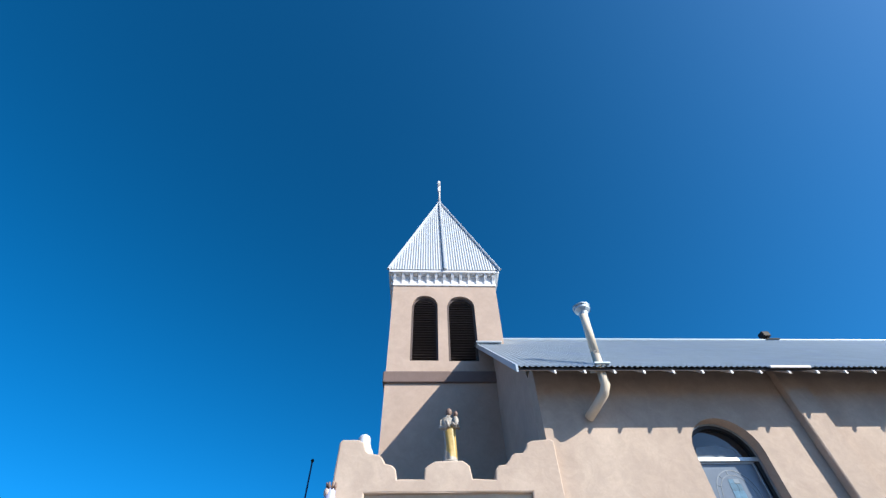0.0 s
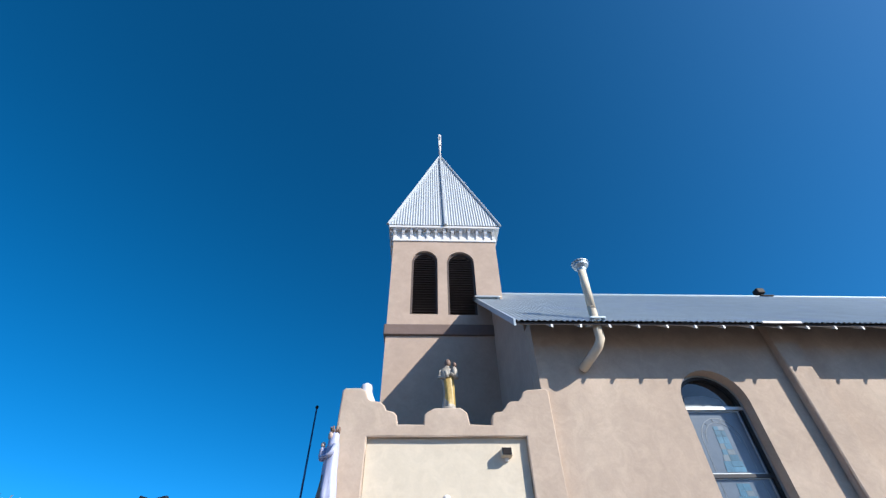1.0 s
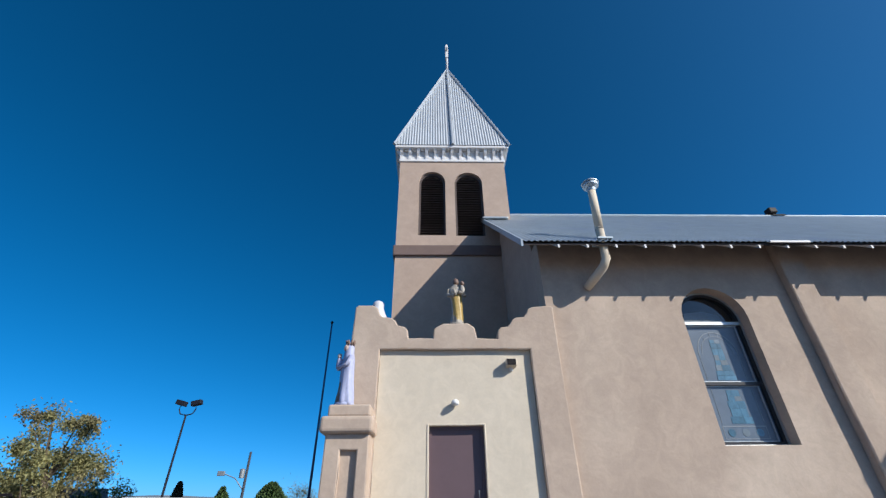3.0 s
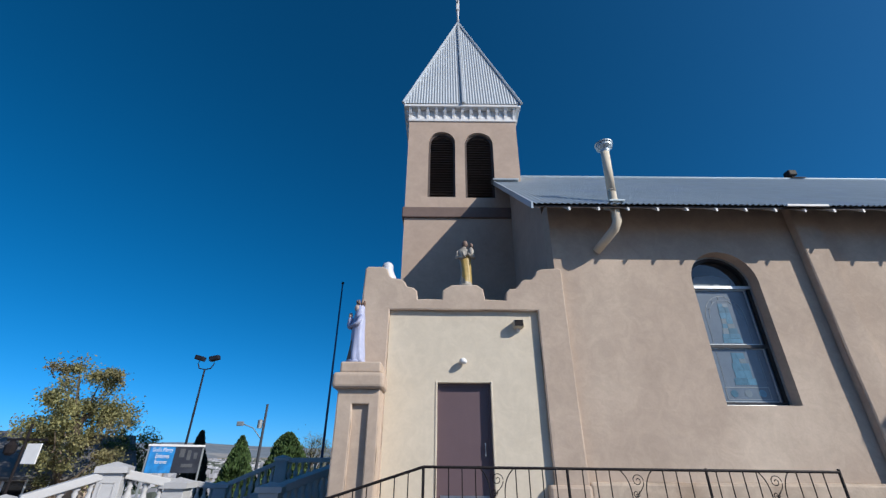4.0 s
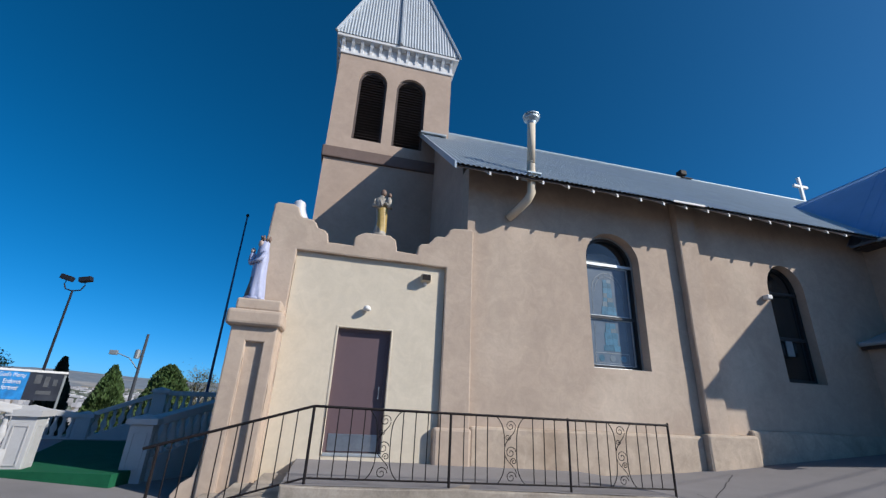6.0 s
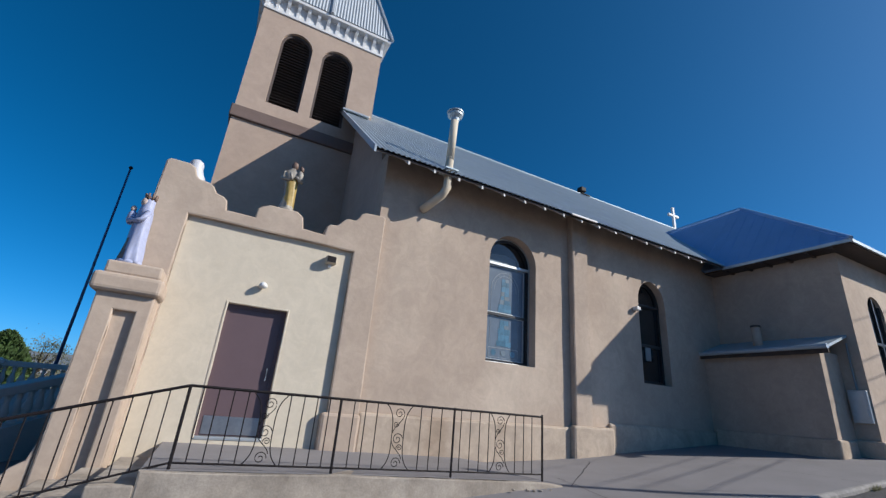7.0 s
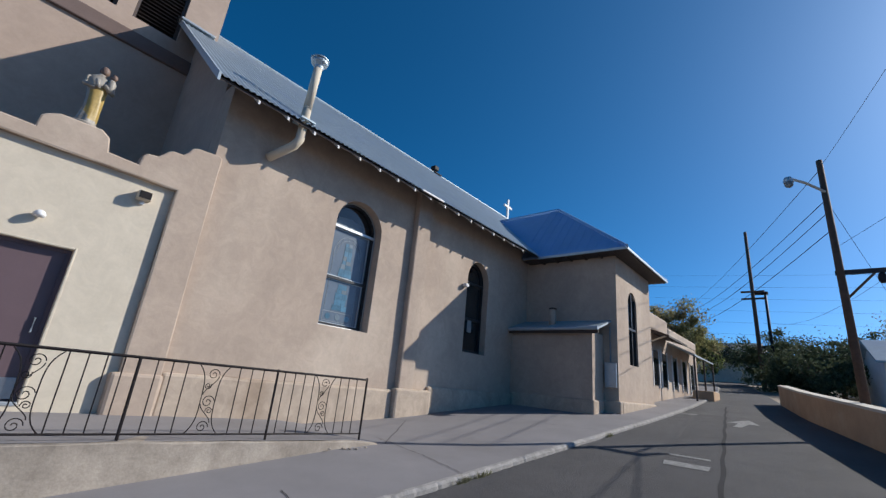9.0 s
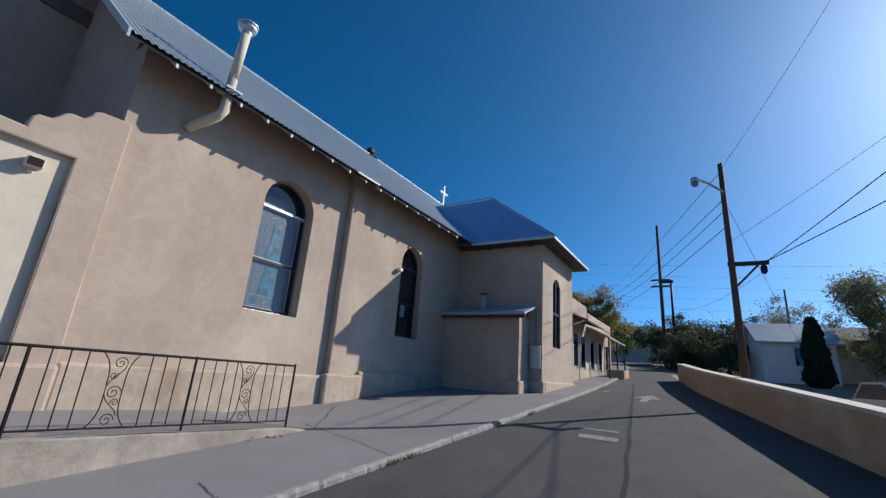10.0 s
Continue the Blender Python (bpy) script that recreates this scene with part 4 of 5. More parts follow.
def statue(name, x, y, z, height, material, label, kind):
    """A draped standing figure as one plain mesh with painted areas."""
    b_ = bmesh.new()
    rows_, n, m, h = STATUES[kind], 26, 34, height
    top = rows_[-1][0]

    def paint(start, index):
        b_.faces.ensure_lookup_table()
        for f in b_.faces[start:]:
            f.material_index = index

    rings = []
    for i in range(m + 1):
        t = top * i / m
        for (t0, w0, d0), (t1, w1, d1) in zip(rows_, rows_[1:]):
            if t0 <= t <= t1 + 1e-6:
                u = (t - t0) / (t1 - t0)
                w, d = w0 + (w1 - w0) * u, d0 + (d1 - d0) * u
                break
        sway = 0.012 * math.sin(t * 6)
        ring = []
        for j in range(n):
            a_ = 2 * math.pi * j / n
            deep = max(0.0, 1 - t / 0.72)
            fold = 1 + deep * 0.10 * math.sin(a_ * 7 + t * 5) + deep * 0.05 * math.sin(a_ * 3 - t * 9)
            ring.append(b_.verts.new(((w * math.cos(a_) * fold + sway) * h, d * math.sin(a_) * fold * h, t * h)))
        rings.append(ring)
    for i, (p_, q_) in enumerate(zip(rings, rings[1:])):
        t = top * i / m
        for j in range(n):
            f = b_.faces.new((p_[j], p_[(j + 1) % n], q_[(j + 1) % n], q_[j]))
            front, side = -math.sin(2 * math.pi * j / n), math.cos(2 * math.pi * j / n)
            if kind == "carry":
                f.material_index = 2 if 0.08 + 0.16 * max(0, -side) < t < 0.60 + 0.08 * side and side > -0.75 else 0
            elif kind == "crown":
                f.material_index = 1 if t < 0.34 and front > 0.45 and side < 0.5 - t else 0
    b_.faces.new(rings[0][::-1])
    b_.faces.new(rings[-1])
    at = len(b_.faces)
    lathe([(0.15 * h, -0.02), (0.165 * h, 0.01), (0.15 * h, 0.04)], 14, bm=b_)
    paint(at, 0)
    ball = lambda r, zc, tall: [(r * math.sin(math.pi * k / 8), zc + tall * -math.cos(math.pi * k / 8)) for k in range(1, 8)]
    if kind == "carry":
        at = len(b_.faces)
        lathe(ball(0.062 * h, 0.92 * h, 0.08 * h), 14, (0, -0.01 * h, 0), bm=b_)
        paint(at, 1)
        at = len(b_.faces)
        for sgn, lift in ((1, 0.66), (-1, 0.58)):
            tube([(0.125 * h * sgn, 0, 0.76 * h), (0.165 * h * sgn, -0.03 * h, 0.62 * h), (0.04 * h * sgn, -0.13 * h, lift * h)], 0.042 * h, 8, bm=b_, r1=0.03 * h)
        lathe([(0.03 * h, 0.60 * h), (0.055 * h, 0.66 * h), (0.055 * h, 0.76 * h), (0.03 * h, 0.81 * h)], 10, (0.115 * h, -0.07 * h, 0), bm=b_)
        tube([(-0.02 * h, -0.14 * h, 0.58 * h), (-0.05 * h, -0.15 * h, 0.70 * h)], 0.03 * h, 7, bm=b_)
        paint(at, 0)
        at = len(b_.faces)
        lathe(ball(0.04 * h, 0.86 * h, 0.05 * h), 10, (0.12 * h, -0.075 * h, 0), bm=b_)
        paint(at, 1)
    elif kind == "crown":
        at = len(b_.faces)
        lathe(ball(0.055 * h, 0.90 * h, 0.07 * h), 12, (0, -0.045 * h, 0), bm=b_)
        lathe(ball(0.036 * h, 0.79 * h, 0.045 * h), 10, (-0.10 * h, -0.13 * h, 0), bm=b_)
        paint(at, 3)
        at = len(b_.faces)
        lathe([(0.03 * h, 0.56 * h), (0.055 * h, 0.62 * h), (0.05 * h, 0.72 * h), (0.025 * h, 0.76 * h)], 10, (-0.10 * h, -0.12 * h, 0), bm=b_)
        for sgn in (-1, 1):
            tube([(0.12 * h * sgn, 0, 0.74 * h), (0.15 * h * sgn, -0.06 * h, 0.6 * h), (-0.03 * h, -0.16 * h, 0.58 * h)], 0.04 * h, 8, bm=b_, r1=0.03 * h)
        paint(at, 0)
        at = len(b_.faces)
        for k in range(8):
            a_ = 2 * math.pi * k / 8
            tube([(0.058 * h * math.cos(a_), 0.055 * h * math.sin(a_), 0.94 * h), (0.075 * h * math.cos(a_), 0.07 * h * math.sin(a_), 1.03 * h)], 0.016 * h, 5, bm=b_)
        paint(at, 1)
    ob = obj(name, b_, material, smooth=True)
    for m_ in (STATUE_HAIR, STATUE_ROBE, STATUE_SKIN):
        ob.data.materials.append(m_)
    ob.matrix_basis = pose(x, y, z)
    return tagged(ob, label, "statue")


statue("statue", 0.47, 7.57, 4.50, 1.02, STATUE_GOLD, "weathered cream and gold painted statue on the porch parapet", "carry")
st = statue("statue", -1.42, 7.18, 2.99, 1.06, STATUE_BLUE, "pale blue robed crowned statue standing on a pedestal", "crown")
st.matrix_basis = pose(-1.42, 7.18, 2.99, 0, 0, -65)
statue("statue", -1.10, 8.05, 3.85, 1.42, ROBE_WHITE, "white veiled statue behind the porch parapet", "veil")

# ---- iron railing on the landing ----
rail = thing("iron_railing", 0.07, 5.28, 0.65, "black wrought iron railing with scrolls along the landing", "railing")
RTOP = 0.82


def base_at(x):
    return 0.0 + (0.69 - 0.02 * (x + 0.41) - 0.65 if x >= -0.41 else 0.04 - 0.347 * (-0.41 - x))


def top_at(x):
    return RTOP if x >= -0.25 else RTOP - 0.30 * (-0.25 - x)


tops = [(-1.85, 0, top_at(-1.85)), (-0.25, 0, RTOP), (4.36, 0, RTOP - 0.03)]
for p, q in zip(tops, tops[1:]):
    part("handrail", tube([p, q], 0.017, 6), BLACK, rail)
lows = [(-1.72, 0, base_at(-1.72) + 0.12), (-0.25, 0, 0.10), (4.36, 0, 0.03)]
for p, q in zip(lows, lows[1:]):
    part("bottom_rail", tube([p, q], 0.011, 6), BLACK, rail)
for x in (-1.72, -0.25, 1.34, 2.88, 4.36):
    part("post", tube([(x, 0, base_at(x) - 0.05), (x, 0, top_at(x))], 0.016, 6), BLACK, rail)


def low_at(x):
    return 0.10 - 0.0152 * (x + 0.25) if x > -0.25 else 0.10 - 0.27 * (-0.25 - x)


def spiral(cx, cz, r, turns, start, flip):
    out = []
    for i in range(23):
        t = i / 22
        a_ = start + flip * t * turns * 2 * math.pi
        out.append((cx + r * (1 - 0.85 * t) * math.cos(a_), 0, cz + r * (1 - 0.85 * t) * math.sin(a_)))
    return out


def scroll(cx):
    """Two bars flaring at both ends, with small scrolls on S-shaped stems between them."""
    z0, z1 = low_at(cx), RTOP - 0.02
    h = z1 - z0
    for s in (-1, 1):
        pts = []
        for i in range(19):
            t = i / 18
            bow = 0.078 + 0.10 * (abs(2 * t - 1) ** 4)
            pts.append((cx + s * bow, 0, z0 + h * t))
        part("scroll_bar", tube(pts, 0.006, 5), BLACK, rail)
    for dx, dz, r_, start, f in ((0.0, 0.86, 0.066, 0.0, 1), (-0.035, 0.69, 0.04, 0.6, -1), (0.0, 0.46, 0.07, 0.2, 1), (0.035, 0.33, 0.04, 3.4, -1), (0.0, 0.10, 0.066, 0.0, 1)):
        part("scroll", tube(spiral(cx + dx, z0 + h * dz, r_, 1.5, start, f), 0.005, 5), BLACK, rail)
    for p, q in (((0.066, 0.84), (-0.07, 0.55)), ((-0.07, 0.42), (0.07, 0.16))):
        pts = []
        for i in range(9):
            t = i / 8
            ease = t * t * (3 - 2 * t)
            pts.append((cx + p[0] + (q[0] - p[0]) * ease, 0, z0 + h * (p[1] + (q[1] - p[1]) * t)))
        part("scroll", tube(pts, 0.005, 5), BLACK, rail)


for x in (0.56, 2.10, 3.62):
    scroll(x)
x = -1.60
while x < 4.3:
    if all(abs(x - c) > 0.16 for c in (0.56, 2.10, 3.62)) and all(abs(x - p) > 0.05 for p in (-0.25, 1.34, 2.88, 4.36)):
        part("bar", tube([(x, 0, low_at(x)), (x, 0, top_at(x) - 0.03 * max(0, x) / 4.4)], 0.0065, 5), BLACK, rail)
    x += 0.148

# ---- white balustrades and green carpet west of the porch ----
bal_prof = [(0.055, 0), (0.055, 0.04), (0.035, 0.06), (0.065, 0.14), (0.07, 0.2), (0.045, 0.28), (0.03, 0.34), (0.045, 0.38), (0.03, 0.41), (0.055, 0.43), (0.055, 0.46)]
bm = lathe(bal_prof, 12)
bmesh.ops.recalc_face_normals(bm, faces=bm.faces)
bal_mesh = bpy.data.meshes.new("baluster")
bm.to_mesh(bal_mesh), bm.free()
bal_mesh.materials.append(BALU)
bal_mesh.polygons.foreach_set("use_smooth", [True] * len(bal_mesh.polygons))


def pier(x, y, z0, h, rz, label="white painted balustrade pier with a pyramid cap"):
    e = thing("balustrade_pier", x, y, z0, label, "pier", "balustrade piers", rz=rz)
    w = 0.16
    part("shaft", box(-w, w, -w, w, -0.1, h - 0.16, 0.012), BALU, e)
    part("foot", box(-w - 0.03, w + 0.03, -w - 0.03, w + 0.03, -0.1, 0.10, 0.012), BALU, e)
    b_ = bmesh.new()
    s = w + 0.055
    lo = [b_.verts.new((u * s, v * s, h - 0.16)) for u, v in ((-1, -1), (1, -1), (1, 1), (-1, 1))]
    mid = [b_.verts.new((u * s, v * s, h - 0.075)) for u, v in ((-1, -1), (1, -1), (1, 1), (-1, 1))]
    top_ = b_.verts.new((0, 0, h))
    b_.faces.new(lo[::-1])
    for k in range(4):
        q = (k + 1) % 4
        b_.faces.new((lo[k], lo[q], mid[q], mid[k])), b_.faces.new((mid[k], mid[q], top_))
    part("cap", b_, BALU, e)
    for sx, sy in ((0, -1), (-1, 0), (1, 0)):
        b_ = bmesh.new()
        for q in ((-0.1, -0.082, 0.3, h - 0.28), (0.082, 0.1, 0.3, h - 0.28), (-0.082, 0.082, h - 0.30, h - 0.28), (-0.082, 0.082, 0.3, 0.32)):
            if sx == 0:
                box(q[0], q[1], -w - 0.012, -w, q[2], q[3], bm=b_)
            else:
                box(sx * w - 0.006, sx * w + 0.006, q[0], q[1], q[2], q[3], bm=b_)
        part("panel_moulding", b_, BALU, e)
    return e


def balustrade(p, q, base0, base1, top0, top1, label="white balustrade with turned balusters on a plastered base"):
    """Between two piers: a base wall, balusters and a rail; bases and tops are heights at both ends."""
    p, q = Vector((*p, 0)), Vector((*q, 0))
    length = (q - p).length
    e = thing("balustrade", p.x, p.y, 0, label, "balustrade", "balustrades", rz=math.degrees(math.atan2(q.y - p.y, q.x - p.x)))
    b0, b1 = base0, base1
    a0, a1 = 0.15, length - 0.15
    z = lambda u, v0, v1: v0 + (v1 - v0) * u / length
    lowt = lambda u: z(u, top0, top1) - 0.62
    part("base_wall", prism([(a0, min(b0, b1) - 0.3), (a1, min(b0, b1) - 0.3), (a1, lowt(a1)), (a0, lowt(a0))], -0.12, 0.12), BALU, e)
    part("top_rail", prism([(a0, z(a0, top0, top1) - 0.16), (a1, z(a1, top0, top1) - 0.16), (a1, z(a1, top0, top1) - 0.03), (a0, z(a0, top0, top1) - 0.03)], -0.11, 0.11, bevel=0.015), BALU, e)
    n = max(2, int((a1 - a0) / 0.165))
    for i in range(n):
        u = a0 + (a1 - a0) * (i + 0.5) / n
        o = new("baluster", bal_mesh)
        o.parent = e
        o.location = (u, 0, lowt(u) - 0.005)
    return e


PA, PB, PC = (-5.12, 7.58), (-4.36, 8.14), (-2.84, 8.25)
pier(*PA, 0.26, 1.25, 20)
pier(*PB, 0.16, 1.12, 5)
pier(*PC, 0.1, 1.12, 5)
PD, PE, PF = (-5.95, 6.75), (-6.7, 5.8), (-7.6, 4.7)
pier(*PD, 0.18, 0.92, 28)
pier(*PE, 0.13, 0.75, 28)
balustrade(PA, PB, 0.4, 0.4, 1.46, 1.26)
balustrade(PD, PA, 0.3, 0.4, 1.06, 1.46)
balustrade(PE, PD, 0.2, 0.3, 0.86, 1.06)
balustrade(PF, PE, 0.1, 0.2, 0.66, 0.86)
PG, PH, PI = (-6.0, 13.4), (-4.6, 13.9), (-2.2, 14.2)
pier(*PG, 0.1, 0.95, 10)
pier(*PH, 0.1, 1.62, 10)
balustrade((-7.6, 13.0), PG, 0.1, 0.1, 1.2, 1.0)
balustrade(PG, PH, 0.1, 0.1, 1.0, 1.66)
balustrade(PH, PI, 0.1, 0.1, 1.66, 1.70)
balustrade(PC, (-1.75, 10.4), 0.3, 0.5, 1.16, 1.7)
carpet = thing("carpeted_ramp", -3.75, 7.95, 0.22, "low entrance platform covered in green outdoor carpet", "ramp")
part("carpet", prism([(-0.62, -0.1), (-2.2, 4.7), (1.9, 5.2), (0.86, -0.3)], -0.1, 0.2, "z", bevel=0.015), CARPET, carpet)

# ---- trees ----
def tree(x, y, z, h, r, material, label, seed, leaves=5200, trunk=0.18, size=0.16, gaps=0.35, low=0.3, name="tree", squash=1.0):
    rr = random.Random(seed)
    e = thing(name, x, y, z, label, "tree")
    b_ = tube([(0, 0, -0.3), (0.05 * h * rr.uniform(-1, 1), 0, h * 0.2), (0.06 * h * rr.uniform(-1, 1), 0.03 * h, h * 0.45), (0, 0, h * 0.75)], trunk, 8, r1=trunk * 0.25)
    tips = []
    limbs = []
    for i in range(26):
        a_ = i * 2.4 + rr.uniform(-0.4, 0.4)
        t = rr.uniform(low * 0.7, 0.75)
        s = Vector((0, 0, h * t * 0.8))
        far = r * rr.uniform(0.5, 1.0) * math.sqrt(max(0.1, 1 - (2 * t - 0.9) ** 2))
        tip = Vector((math.cos(a_) * far, math.sin(a_) * far, h * min(0.97, t + rr.uniform(0.08, 0.3)) * squash))
        bend = s.lerp(tip, 0.5) + Vector((0, 0, -0.03 * h))
        tube([s, bend, tip], trunk * 0.35, 5, bm=b_, r1=trunk * 0.06)
        tips += [tip, s.lerp(tip, 0.8), bend, tip + Vector((rr.gauss(0, 0.16), rr.gauss(0, 0.16), rr.gauss(0.04, 0.14))) * r]
    tips.append(Vector((0, 0, h * 0.93 * squash)))
    part("trunk", b_, BARK, e)
    verts, faces = [], []
    blobs = [(t, r * rr.uniform(0.07, 0.26)) for t in tips if rr.random() > gaps * 0.3]
    for i in range(leaves):
        c, k = blobs[rr.randrange(len(blobs))]
        v = Vector((rr.gauss(0, 1), rr.gauss(0, 1), rr.gauss(0, 0.8)))
        v = v * k * 0.62
        p = c + v
        u = Vector((rr.uniform(-1, 1), rr.uniform(-1, 1), rr.uniform(-1, 1))).normalized()
        w = u.cross(Vector((rr.uniform(-1, 1), rr.uniform(-1, 1), rr.uniform(-1, 1)))).normalized()
        s = size * rr.uniform(0.5, 1.2)
        n = len(verts)
        verts += [p - u * s, p + w * s * 0.45, p + u * s, p - w * s * 0.45]
        faces.append((n, n + 1, n + 2, n + 3))
    me = bpy.data.meshes.new("crown")
    me.from_pydata(verts, [], faces)
    me.materials.append(material)
    c = new("crown", me)
    c.parent = e
    return e


def conifer(x, y, z, h, r, material, label, seed, leaves=5000, size=0.1, power=0.8):
    rr = random.Random(seed)
    e = thing("evergreen_shrub", x, y, z, label, "shrub")
    part("trunk", tube([(0, 0, -0.2), (0, 0, h * 0.8)], 0.08, 6, r1=0.02), BARK, e)
    verts, faces = [], []
    for i in range(leaves):
        t = rr.random() ** 1.4
        a_ = rr.uniform(0, 2 * math.pi)
        lump = 0.85 + 0.3 * noise.noise((math.cos(a_) * 1.6, math.sin(a_) * 1.6, t * 5 + seed))
        k = r * (1 - t) ** power * min(1, t * 6 + 0.45) * lump * rr.uniform(0.72, 1.0)
        p = Vector((math.cos(a_) * k, math.sin(a_) * k, t * h))
        u = (Vector((math.cos(a_) * 0.6, math.sin(a_) * 0.6, 1)) + Vector((rr.uniform(-0.5, 0.5), rr.uniform(-0.5, 0.5), 0))).normalized()
        w = u.cross(Vector((rr.uniform(-1, 1), rr.uniform(-1, 1), rr.uniform(-1, 1)))).normalized()
        s = size * rr.uniform(0.6, 1.3)
        n = len(verts)
        verts += [p - u * s, p + w * s * 0.5, p + u * s, p - w * s * 0.5]
        faces.append((n, n + 1, n + 2, n + 3))
    me = bpy.data.meshes.new("crown")
    me.from_pydata(verts, [], faces)
    me.materials.append(material)
    c = new("crown", me)
    c.parent = e
    return e


def polar(az, d):
    return -math.sin(radians(az)) * d, math.cos(radians(az)) * d


def gz(x, y):
    return land(x, y) - 0.05


def put_tree(az, d, top_el, r, mat_, label, seed, **k):
    x, y = polar(az, d)
    z = gz(x, y)
    return tree(x, y, z, 1.5 + math.tan(radians(top_el)) * d - z, r, mat_, label, seed, **k)


def put_conifer(az, d, top_el, r, mat_, label, seed, **k):
    x, y = polar(az, d)
    z = gz(x, y)
    return conifer(x, y, z, 1.5 + math.tan(radians(top_el)) * d - z, r, mat_, label, seed, **k)


put_tree(38.2, 22, 8.8, 1.7, LEAF_AUTUMN, "broad tree with thinning yellow green autumn leaves", 3, leaves=21000, size=0.065, gaps=0.9)
put_tree(33.6, 26, 4.0, 1.3, LEAF_GREEN, "small green tree beside the yellowing tree", 4, leaves=9000, size=0.065, gaps=0.8)
put_conifer(27.2, 22, 3.0, 0.85, LEAF_DARK, "tall dark clipped evergreen behind the banner sign", 6, leaves=8000)
put_conifer(23.0, 33, 2.6, 1.9, LEAF_CEDAR, "green conical cedar beyond the balustrade", 7, leaves=9000, size=0.15)
put_conifer(18.0, 33, 3.1, 2.4, LEAF_CEDAR, "broad bright green cedar beyond the balustrade", 8, power=0.55, leaves=11000, size=0.15)
put_tree(15.3, 36, 2.8, 2.6, LEAF_OLIVE, "dusty olive shrub behind the flagpole", 9, leaves=9000, size=0.06)

# ---- lamp, flagpole, sign, pole to the west ----
x, y = polar(28.5, 34)
lot = thing("parking_lamp", x, y, gz(x, y), "dark steel lamp post with two square floodlights", "lamp post")
lh = 1.5 + math.tan(radians(9.6)) * 34 - gz(x, y)
part("pole", tube([(0, 0, 0), (0, 0, lh)], 0.09, 8, r1=0.06), POLE_DARK, lot)
for s in (-1, 1):
    part("arm", tube([(0, 0, lh - 0.05), (s * 0.4, 0, lh + 0.05), (s * 0.55, 0, lh + 0.35), (s * 0.5, 0, lh + 0.55)], 0.04, 6), POLE_DARK, lot)
    b_ = box(-0.32, 0.32, -0.2, 0.2, -0.14, 0.16, 0.03)
    bmesh.ops.transform(b_, matrix=Matrix.Translation((s * 0.5, 0, lh + 0.72)) @ Matrix.Rotation(radians(-14 * s), 4, "Y"), verts=b_.verts)
    part("lamp_head", b_, POLE_DARK, lot)
x, y = polar(14.0, 14.5)
flag = thing("flagpole", x, y, gz(x, y), "bare dark blue metal flagpole", "flagpole")
fh = 1.5 + math.tan(radians(21.4)) * 14.5 - gz(x, y)
part("pole", tube([(0, 0, 0), (0, 0, fh)], 0.045, 10, r1=0.025), mat("navy pole paint", (0.035, 0.07, 0.16), 0.4), flag, smooth=True)
part("finial", lathe([(0.03, 0), (0.06, 0.05), (0.03, 0.1)], 8, (0, 0, fh)), BLACK, flag)
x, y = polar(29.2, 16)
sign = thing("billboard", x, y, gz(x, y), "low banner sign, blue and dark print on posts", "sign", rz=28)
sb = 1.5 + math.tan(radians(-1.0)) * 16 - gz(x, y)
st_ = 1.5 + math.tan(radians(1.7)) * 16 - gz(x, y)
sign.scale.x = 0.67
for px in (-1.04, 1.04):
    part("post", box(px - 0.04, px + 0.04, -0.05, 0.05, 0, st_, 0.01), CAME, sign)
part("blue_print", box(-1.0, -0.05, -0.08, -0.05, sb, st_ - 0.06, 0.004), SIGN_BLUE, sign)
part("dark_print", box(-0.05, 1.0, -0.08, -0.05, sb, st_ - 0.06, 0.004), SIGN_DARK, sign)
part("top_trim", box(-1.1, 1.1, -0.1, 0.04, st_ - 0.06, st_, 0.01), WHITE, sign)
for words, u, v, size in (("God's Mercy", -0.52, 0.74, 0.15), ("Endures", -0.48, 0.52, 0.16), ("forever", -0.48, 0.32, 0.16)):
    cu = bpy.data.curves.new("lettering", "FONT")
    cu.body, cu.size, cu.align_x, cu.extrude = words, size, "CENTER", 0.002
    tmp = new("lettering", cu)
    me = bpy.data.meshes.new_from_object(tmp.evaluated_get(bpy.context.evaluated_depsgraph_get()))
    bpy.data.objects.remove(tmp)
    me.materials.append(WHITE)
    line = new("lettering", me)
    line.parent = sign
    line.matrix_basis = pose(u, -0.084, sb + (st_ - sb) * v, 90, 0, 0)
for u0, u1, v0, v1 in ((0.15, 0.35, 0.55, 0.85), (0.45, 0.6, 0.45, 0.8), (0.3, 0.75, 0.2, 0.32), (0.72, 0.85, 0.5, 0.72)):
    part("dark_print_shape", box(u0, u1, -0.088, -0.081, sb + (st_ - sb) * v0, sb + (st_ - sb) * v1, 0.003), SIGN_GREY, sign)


def utility_pole(az, d, top_el, label, lean=0.0, thick=0.14, base=None, material=POLEWOOD):
    x, y = polar(az, d) if base is None else base
    z = gz(x, y)
    e = thing("utility_pole", x, y, z, label, "utility pole")
    h = 1.5 + math.tan(radians(top_el)) * math.hypot(x, y) - z
    part("pole", tube([(0, 0, -0.2), (lean * 0.5, 0, h * 0.5), (lean, 0, h)], thick, 10, r1=thick * 0.7), material, e, smooth=True)
    return e, h


